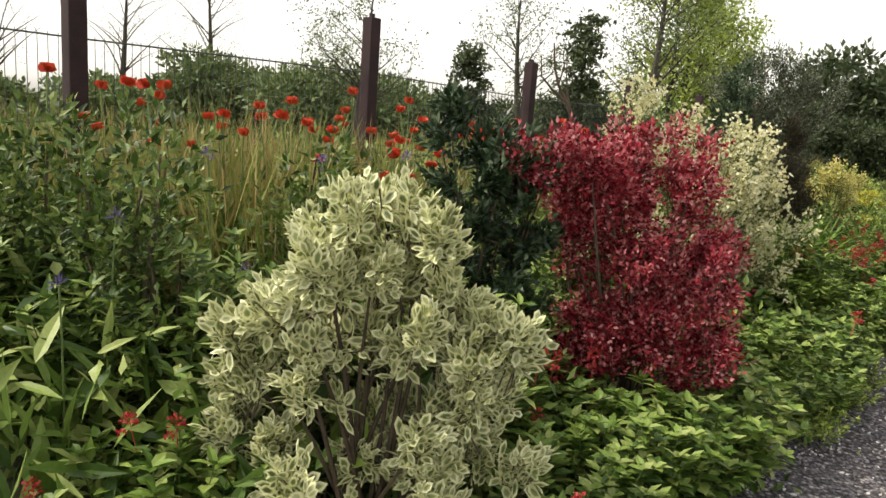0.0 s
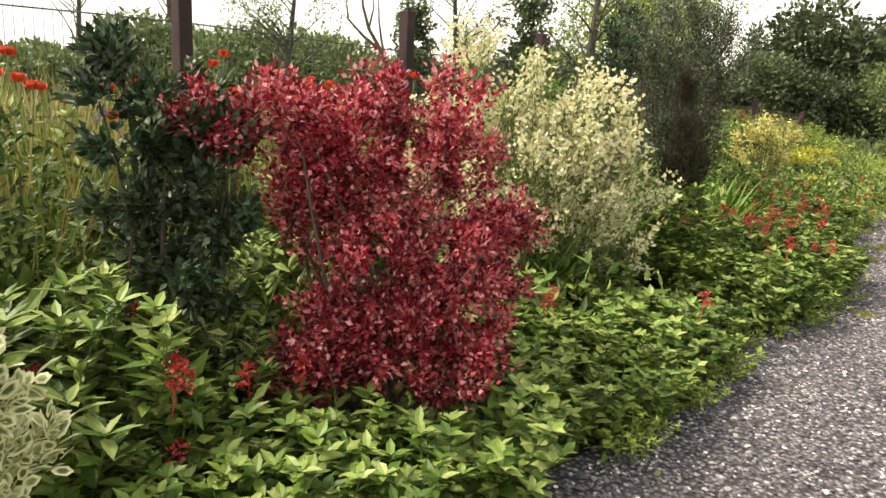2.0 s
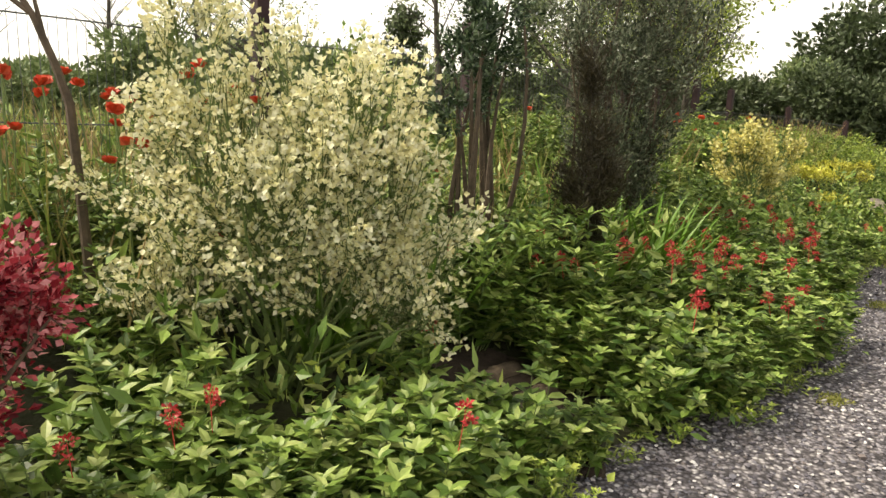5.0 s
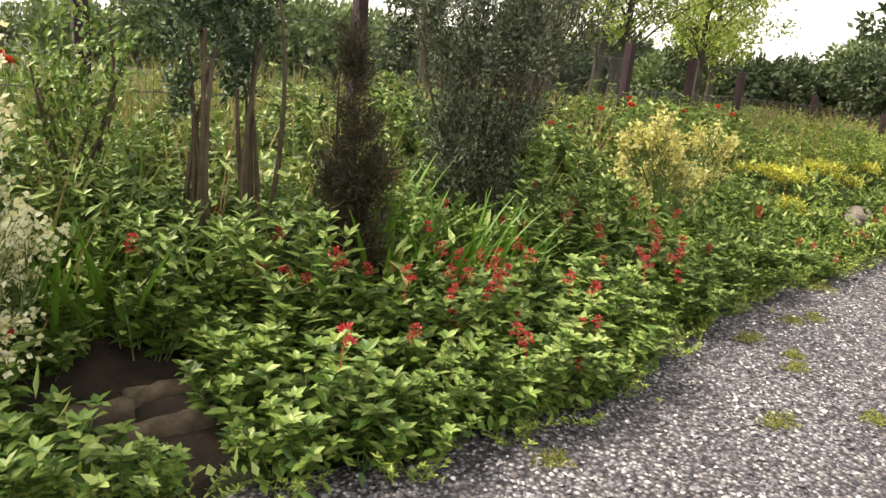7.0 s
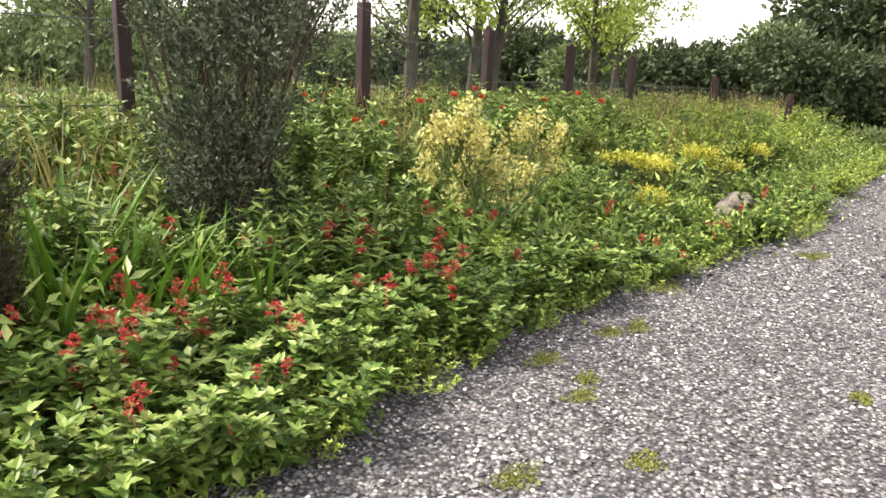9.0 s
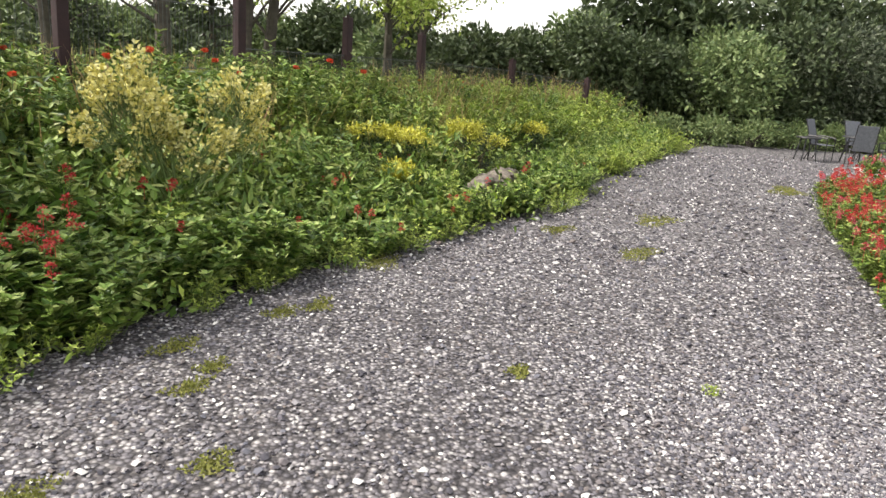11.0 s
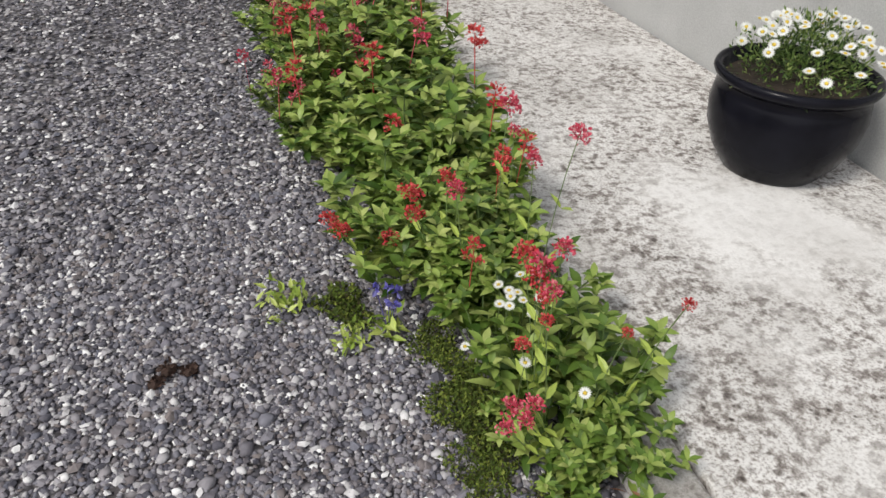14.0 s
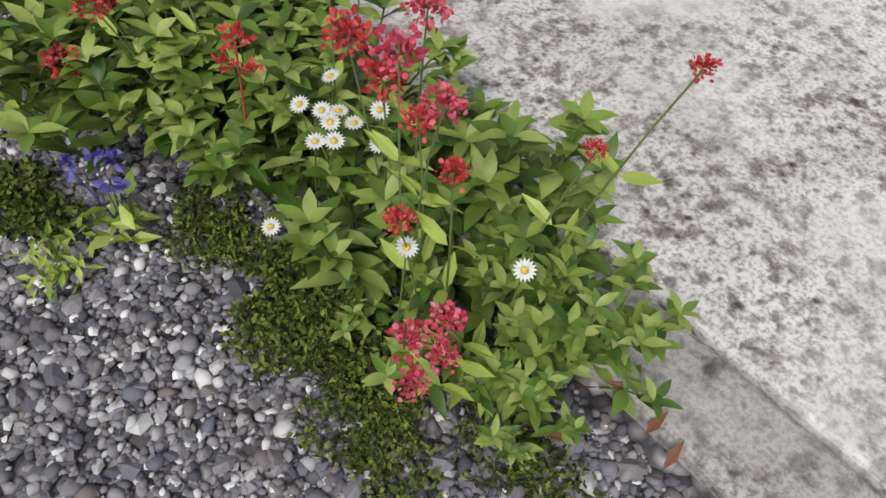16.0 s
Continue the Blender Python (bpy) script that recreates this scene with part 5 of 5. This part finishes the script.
def flower_stem(foot, head, petal, size, label):
    ob = thing("valerian_flower", Vector(foot), label, "flower", "single valerian flower stems")
    h = np.array(head) - np.array(foot)
    stalk = part("stem", Geo().tube(bent((0, 0, 0), h, .05, 6), np.linspace(.0018, .0012, 6), 4), STEM, ob)
    g = tuft(Geo(), OVAL, h, 80, size * 1.05, size * .34, size * .36)
    part("flower_head", tuft(g, OVAL, h + [size * .9, size * .3, -size * .8], 44, size * .75, size * .34, size * .34), petal, ob)
    k = 4
    q = np.array([h * s for s in (.35, .35, .65, .65)])
    for q_, d_ in zip(q, ((1, .2, .5), (-1, -.2, .5), (.2, 1, .5), (-.2, -1, .5))):
        part("leaf", Geo().leaves(POINTED, q_[None], np.array([d_]), .05, .02), LIME, stalk)


for foot, head, petal, size in (((10.17, 6.84, 0), (10.19, 6.735, .44), RED, .013), ((10.13, 6.86, 0), (10.115, 6.796, .368), RED, .012), ((10.1, 6.99, 0), (10.087, 6.997, .42), PINK, .024), ((10.14, 7.0, 0), (10.15, 7.0, .43), PINK, .022), ((10.08, 6.96, 0), (10.04, 6.925, .42), PINK, .02),
                                ((10.08, 6.92, 0), (9.99, 6.89, .4), RED, .014), ((10.06, 6.94, 0), (9.993, 6.942, .3), RED, .016), ((10.05, 6.86, 0), (9.927, 6.895, .21), PINK, .02), ((10.05, 6.84, 0), (9.961, 6.868, .215), PINK, .022), ((10.05, 6.84, 0), (9.93, 6.858, .205), PINK, .018), ((10.03, 6.84, 0), (9.891, 6.869, .2), PINK, .017),
                                ((10.2, 7.45, 0), (10.116, 7.47, .348), RED, .026), ((10.2, 7.42, 0), (10.109, 7.445, .302), RED, .024), ((10.2, 7.34, 0), (10.17, 7.36, .39), PINK, .023), ((10.2, 7.4, 0), (10.2, 7.43, .38), RED, .022), ((10.16, 7.5, 0), (10.08, 7.506, .206), RED, .024), ((10.1, 7.56, 0), (9.972, 7.577, .24), RED, .024), ((10.12, 7.62, 0), (9.99, 7.66, .22), RED, .022), ((10.18, 7.05, 0), (10.129, 7.083, .38), RED, .026), ((10.16, 7.02, 0), (10.099, 7.022, .37), RED, .024), ((10.12, 6.98, 0), (10.06, 6.96, .37), RED, .016),
                                ((10.36, 7.4, 0), (10.365, 7.401, .543), PINK, .026), ((10.34, 7.22, 0), (10.334, 7.15, .57), PINK, .022), ((10.4, 7.42, 0), (10.426, 7.436, .443), PINK, .018), ((10.26, 7.2, 0), (10.211, 7.163, .544), PINK, .018),
                                ((10.6, 8.6, 0), (10.75, 8.6, .62), PINK, .026), ((10.7, 8.8, 0), (10.85, 8.85, .66), PINK, .024), ((10.65, 8.7, 0), (10.8, 8.75, .55), PINK, .022), ((10.9, 9.0, 0), (11.1, 8.95, .62), PINK, .024), ((10.8, 8.9, 0), (11.0, 8.9, .52), PINK, .022)):
    flower_stem(foot, head, petal, size, "single valerian stem with a red flower head")


def daisy(x, y, z):
    ob = thing("daisy", (x, y, 0.0), "small white daisy with a yellow centre", "flower", "white daisies")
    part("stem", Geo().tube(bent((.01, .02, 0), (0, 0, z), .1, 5), .0012, 3), STEM, ob)
    a, c = Geo(), Geo()
    daisy_head(a, c, np.array([0, 0, z]), .0135, (rng.normal(-.35, .2), rng.normal(-.1, .2), 1))
    mid = part("flower_centre", c, YOLK, ob, "yellow flower centre")
    part("petals", a, WHITE, mid, "white ray petals")


for x, y, z in ((10.163, 7.123, .235), (10.158, 7.145, .23), (10.136, 7.118, .24), (10.154, 7.095, .235), (10.104, 7.119, .233), (10.115, 7.099, .235), (10.191, 7.08, .235), (10.215, 7.168, .235), (10.153, 7.175, .23), (10.137, 7.049, .235), (10.049, 7.164, .103), (10.006, 6.94, .249), (10.057, 6.823, .227)):
    daisy(x, y, z)
viola = thing("viola", (10.0, 7.4, 0), "small viola with violet-blue flowers", "flower")
part("foliage", Geo().leaves(LEAF4, np.stack([rng.normal(0, .02, 26), rng.normal(0, .02, 26), rng.uniform(.0, .06, 26)], -1), unit(ball(26) + UP * .3), .05, .02), LIME, viola, kind="stuff")
for dx, dy, z in ((-.01, -.03, .125), (.02, -.01, .135), (.01, .02, .13), (-.02, .03, .14)):
    g = Geo().tube([(0, 0, 0), (dx, dy, z)], .0012, 3)
    part("flower_head", tuft(g, OVAL, (dx, dy, z), 11, .007, .016, .015), BLUE, viola)
for x, y, r in ((9.84, 7.64, .065), (9.9, 7.42, .045), (9.16, 8.7, .04)):
    wd = thing("gravel_weed", (x, y, 0), "small yellow-green weed growing in the gravel", "weed", "weeds in the gravel")
    k = 70
    part("foliage", Geo().leaves(LEAF4, np.stack([rng.normal(0, r * .5, k), rng.normal(0, r * .5, k), rng.uniform(0, r * 1.2, k)], -1), unit(ball(k) + UP * .7), r * .6, r * .22), LIME, wd, kind="stuff")


# ---- moss and creeping weed on the gravel ----
def moss(x, y, rx, ry, turn, k, label="flat mossy green weed patch on the gravel", material=MOSS, h=.012, leaf=.016):
    a, r = rng.uniform(0, 6.28, k), rng.random(k) ** .72
    r = r * (1 + .25 * np.sin(a * 3 + x) + .15 * np.sin(a * 5 + y))
    px, py = np.cos(a) * r * rx, np.sin(a) * r * ry
    q = np.stack([px, py, rng.uniform(0.003, h + .004, k)], -1)
    ob = new("moss_patch", Geo().leaves(LEAF2, q, unit(ball(k) + UP * .5), leaf * rng.uniform(.6, 1.3, k), leaf * .6, .5).mesh("moss_patch", material))
    ob.matrix_basis = pose(x, y, .004, 0, 0, turn)
    tagged(ob, label, "moss", "moss patches", kind="stuff")


moss(10.0, 7.06, .15, .085, 65, 4200, h=.026, leaf=.012)
moss(9.91, 6.92, .11, .075, 40, 1700, h=.014, leaf=.01)
moss(10.06, 7.27, .11, .06, 80, 1500, h=.016, leaf=.011)
moss(9.97, 6.76, .11, .06, 60, 1200, h=.012, leaf=.01)
moss(9.96, 7.55, .1, .06, 80, 900, h=.02)
for x, y, rx, ry in ((8.15, 8.85, .09, .06), (6.74, 9.55, .14, .08), (6.95, 9.72, .16, .07), (7.26, 10.84, .3, .16), (6.3, 8.92, .16, .1), (6.56, 8.7, .1, .07), (6.52, 8.45, .14, .07), (9.64, 11.7, .34, .14), (10.3, 13.33, .4, .2), (6.81, 7.8, .1, .08), (13.4, 16.5, .55, .25), (6.21, 7.51, .16, .09), (9.0, 12.5, .25, .12), (5.0, 6.6, .12, .08)):
    moss(x, y, rx, ry, rng.uniform(40, 75), int(11000 * rx * ry) + 200, h=.008, leaf=.02, material=PATCH)
for x, y in ((9.46, 7.58), (9.5, 7.6), (9.54, 7.57)):
    lump = thing("fallen_clump", (x, y, 0), "dark brown dried clump lying on the gravel", "debris", "dried clumps")
    part("clump", tuft(Geo().spread(ICO, np.array([[0, 0, .014]]), np.array([[.024, .004, 0]]), np.array([[0, .018, 0]]), np.array([[0, 0, .014]])), LEAF2, (0, 0, .012), 24, .02, .018, .012), DARKBROWN, lump, kind="stuff")
for i in range(8):
    x, y = 10.06 + rng.normal(0, .035), 6.66 + rng.normal(0, .07)
    lf = thing("withered_leaf", pose(x, y, .03, rng.uniform(-25, 25), rng.uniform(-25, 25), rng.uniform(0, 360)), "withered orange-brown leaf at the concrete edge", "leaf", "withered leaves")
    part("blade", Geo().leaves(LEAF4, np.zeros((1, 3)), np.array([[1.0, 0, .1]]), .045, .014), BROWNLEAF, lf)


# ---- logs, rockery stones ----
def log(a, c, r, label):
    a, c = np.array(a), np.array(c)
    ob = thing("log", Vector(a), label, "log", "weathered logs in the border")
    d = c - a
    k = 10
    line = np.array([d * s + rng.normal(0, r * .06, 3) for s in np.linspace(0, 1, k)])
    part("trunk", Geo().tube(line, r * rng.uniform(.88, 1.1, k), 11), LOGWOOD, ob, smooth=True)


log((2.72, 5.7, .1), (3.08, 6.12, .1), .075, "short weathered grey-brown log on dark soil")
log((2.98, 6.15, .1), (3.2, 6.42, .1), .07, "short weathered brown log on dark soil")
log((3.1, 5.85, .07), (3.42, 6.25, .07), .07, "mossy weathered log on dark soil")
log((2.9, 5.62, .06), (3.2, 5.95, .06), .05, "thin dark log half buried in soil")
setting("soil_patch", sheet(np.linspace(2.4, 3.7, 14), np.linspace(5.4, 6.6, 14), lambda x, y: np.maximum(ground_z(x, y), 0) + .02 + .02 * np.sin(x * 9) * np.sin(y * 8) - .12 * (np.maximum(abs(x - 3.05) / .65, abs(y - 6) / .6) > .9)), SOIL, "bare dark soil under the logs", category="soil")


def rock(x, y, z, sx, sy, sz):
    bm = bmesh.new()
    bmesh.ops.create_icosphere(bm, subdivisions=2, radius=1)
    for v in bm.verts:
        v.co *= 1 + .28 * noise.noise(v.co * 1.4 + Vector((x * 3, y, z))) + .1 * noise.noise(v.co * 4)
        v.co.z = max(v.co.z, -.5)
        v.co = Vector((v.co.x * sx, v.co.y * sy, v.co.z * sz))
    ob = thing("rockery_stone", pose(x, y, z + .4 * sz, 0, 0, rng.uniform(0, 180)), "rough grey-brown rockery stone among weeds", "stone", "rockery stones")
    part("stone", geo_of(bm), STONE, ob)


for i in range(34):
    s = (i % 12) / 11
    x, y = 8.1 + .7 * s + rng.normal(0, .04), 13.05 + 1.6 * s + rng.normal(0, .05)
    rock(x, y, float(ground_z(np.array(x), np.array(y))) + (.04, .14, .23)[i // 12], rng.uniform(.09, .14), rng.uniform(.06, .09), rng.uniform(.06, .09))


# ---- garden chairs and tables at the end of the yard ----
def garden_chair(m, label):
    ob = thing("garden_chair", m, label, "chair", "garden chairs")
    part("seat", block(-.24, .24, -.24, .22, .42, .445, .01), CHAIRFAB, ob)
    back = part("backrest", block(-.23, .23, 0, .03, 0, .68, .012), CHAIRFAB, ob)
    back.matrix_basis = pose(0, .2, .45, -18, 0, 0)
    for sx in (-.27, .27):
        part("back_frame", Geo().tube([(sx * .9, -.02, .43), (sx * .92, .2, .44), (sx * .92, .43, 1.1)], .014, 6), CHAIRMET, ob)
        part("armrest", Geo().tube([(sx, -.24, .62), (sx, .05, .66), (sx, .3, .66)], .02, 6), CHAIRMET, ob)
        part("leg", Geo().tube([(sx, -.24, 0), (sx, -.24, .62)], .014, 6), CHAIRMET, ob)
        part("leg", Geo().tube([(sx, .3, 0), (sx, .1, .43)], .014, 6), CHAIRMET, ob)
    return ob


ch = garden_chair(pose(17.35, 21.2, 0, 0, 0, 160) @ Matrix.Scale(.86, 4), "grey mesh reclining garden chair on the gravel")
for x, y, r in ((18.25, 21.45, 165), (17.0, 22.2, 40), (19.6, 22.4, 215), (18.2, 22.7, 10)):
    copy_thing(ch, pose(x, y, 0, 0, 0, r))


def table(m, w, h, label):
    ob = thing("garden_table", m, label, "table")
    part("tabletop", lathe([(0, h - .03), (w, h - .03), (w + .01, h - .015), (w, h), (0, h)], 28), CHAIRMET, ob)
    for a in (.8, 2.37, 3.94, 5.5):
        part("leg", Geo().tube([(math.cos(a) * w * .95, math.sin(a) * w * .95, 0), (math.cos(a) * w * .6, math.sin(a) * w * .6, h - .03)], .016, 6), CHAIRMET, ob)


table(pose(17.8, 22.05, 0), .36, .62, "round dark metal garden table between chairs")
table(pose(16.5, 21.9, 0), .26, .55, "small dark metal side table on the gravel")

# blue knapweed in the border
def knapweed(x, y, h):
    ob = thing("knapweed", (x, y, float(ground_z(np.array(x), np.array(y)))), "mauve-blue knapweed flower on a tall stem", "flower", "knapweed")
    part("stem", Geo().tube(bent((0, 0, 0), (0, 0, h), .04, 5), .004, 4), STEM, ob)
    part("flower_head", tuft(Geo(), LEAF2, (0, 0, h), 26, .02, .03, .008), MAUVE, ob)


for x, y, h in ((-.95, 2.6, .95), (-.75, 3.0, 1.15), (-1.0, 2.3, .8), (-.3, 3.2, 1.2), (-.2, 3.0, 1.0), (-.55, 2.9, .75), (0.0, 4.0, 1.1)):
    knapweed(x, y, h)

# ---- stone cladding round the windows, block by block ----
blocks = []
for i in range(12):
    bm = bmesh.new()
    bmesh.ops.create_cube(bm, size=1)
    for v in bm.verts:
        v.co += Vector((rng.uniform(-.22, .22) if v.co.x < 0 else 0, rng.uniform(-.025, .025), rng.uniform(-.06, .06)))
    bmesh.ops.bevel(bm, geom=[e for e in bm.edges if all(v.co.x < 0 for v in e.verts)], offset=.05, segments=1, affect="EDGES")
    blocks.append(geo_of(bm).mesh("stone_block", SLATE))


def clad(x, y0, y1, z0, z1, into_wall=False):
    """Rows of split slate on the front, or on the side of an opening facing back along the front."""
    z = z0
    while z < z1 - .02:
        h = min(rng.choice([.045, .06, .075, .1]), z1 - z)
        y = y0
        while y < y1 - .01:
            w = min(rng.uniform(.14, .42), y1 - y)
            if y1 - y - w < .06:
                w = y1 - y
            ob = part("stone_block", blocks[rng.integers(12)], SLATE, house_wall)
            t = rng.uniform(.022, .05)
            if into_wall:
                ob.matrix_basis = pose(y + w / 2, x - t / 2, z + h / 2, 0, 0, 90) @ Matrix.Diagonal((t, w - .004, h - .004, 1))
            else:
                ob.matrix_basis = pose(x - t / 2, y + w / 2, z + h / 2) @ Matrix.Diagonal((t, w - .004, h - .004, 1))
            y += w
        z += h


clad(-.08, 2.6, 3.6, .8, 1.75)
clad(2.6, -.08, .2, .8, 1.75, True)
clad(-.08, 4.95, 5.28, .76, 1.9)
clad(4.95, -.08, .2, .76, 1.9, True)
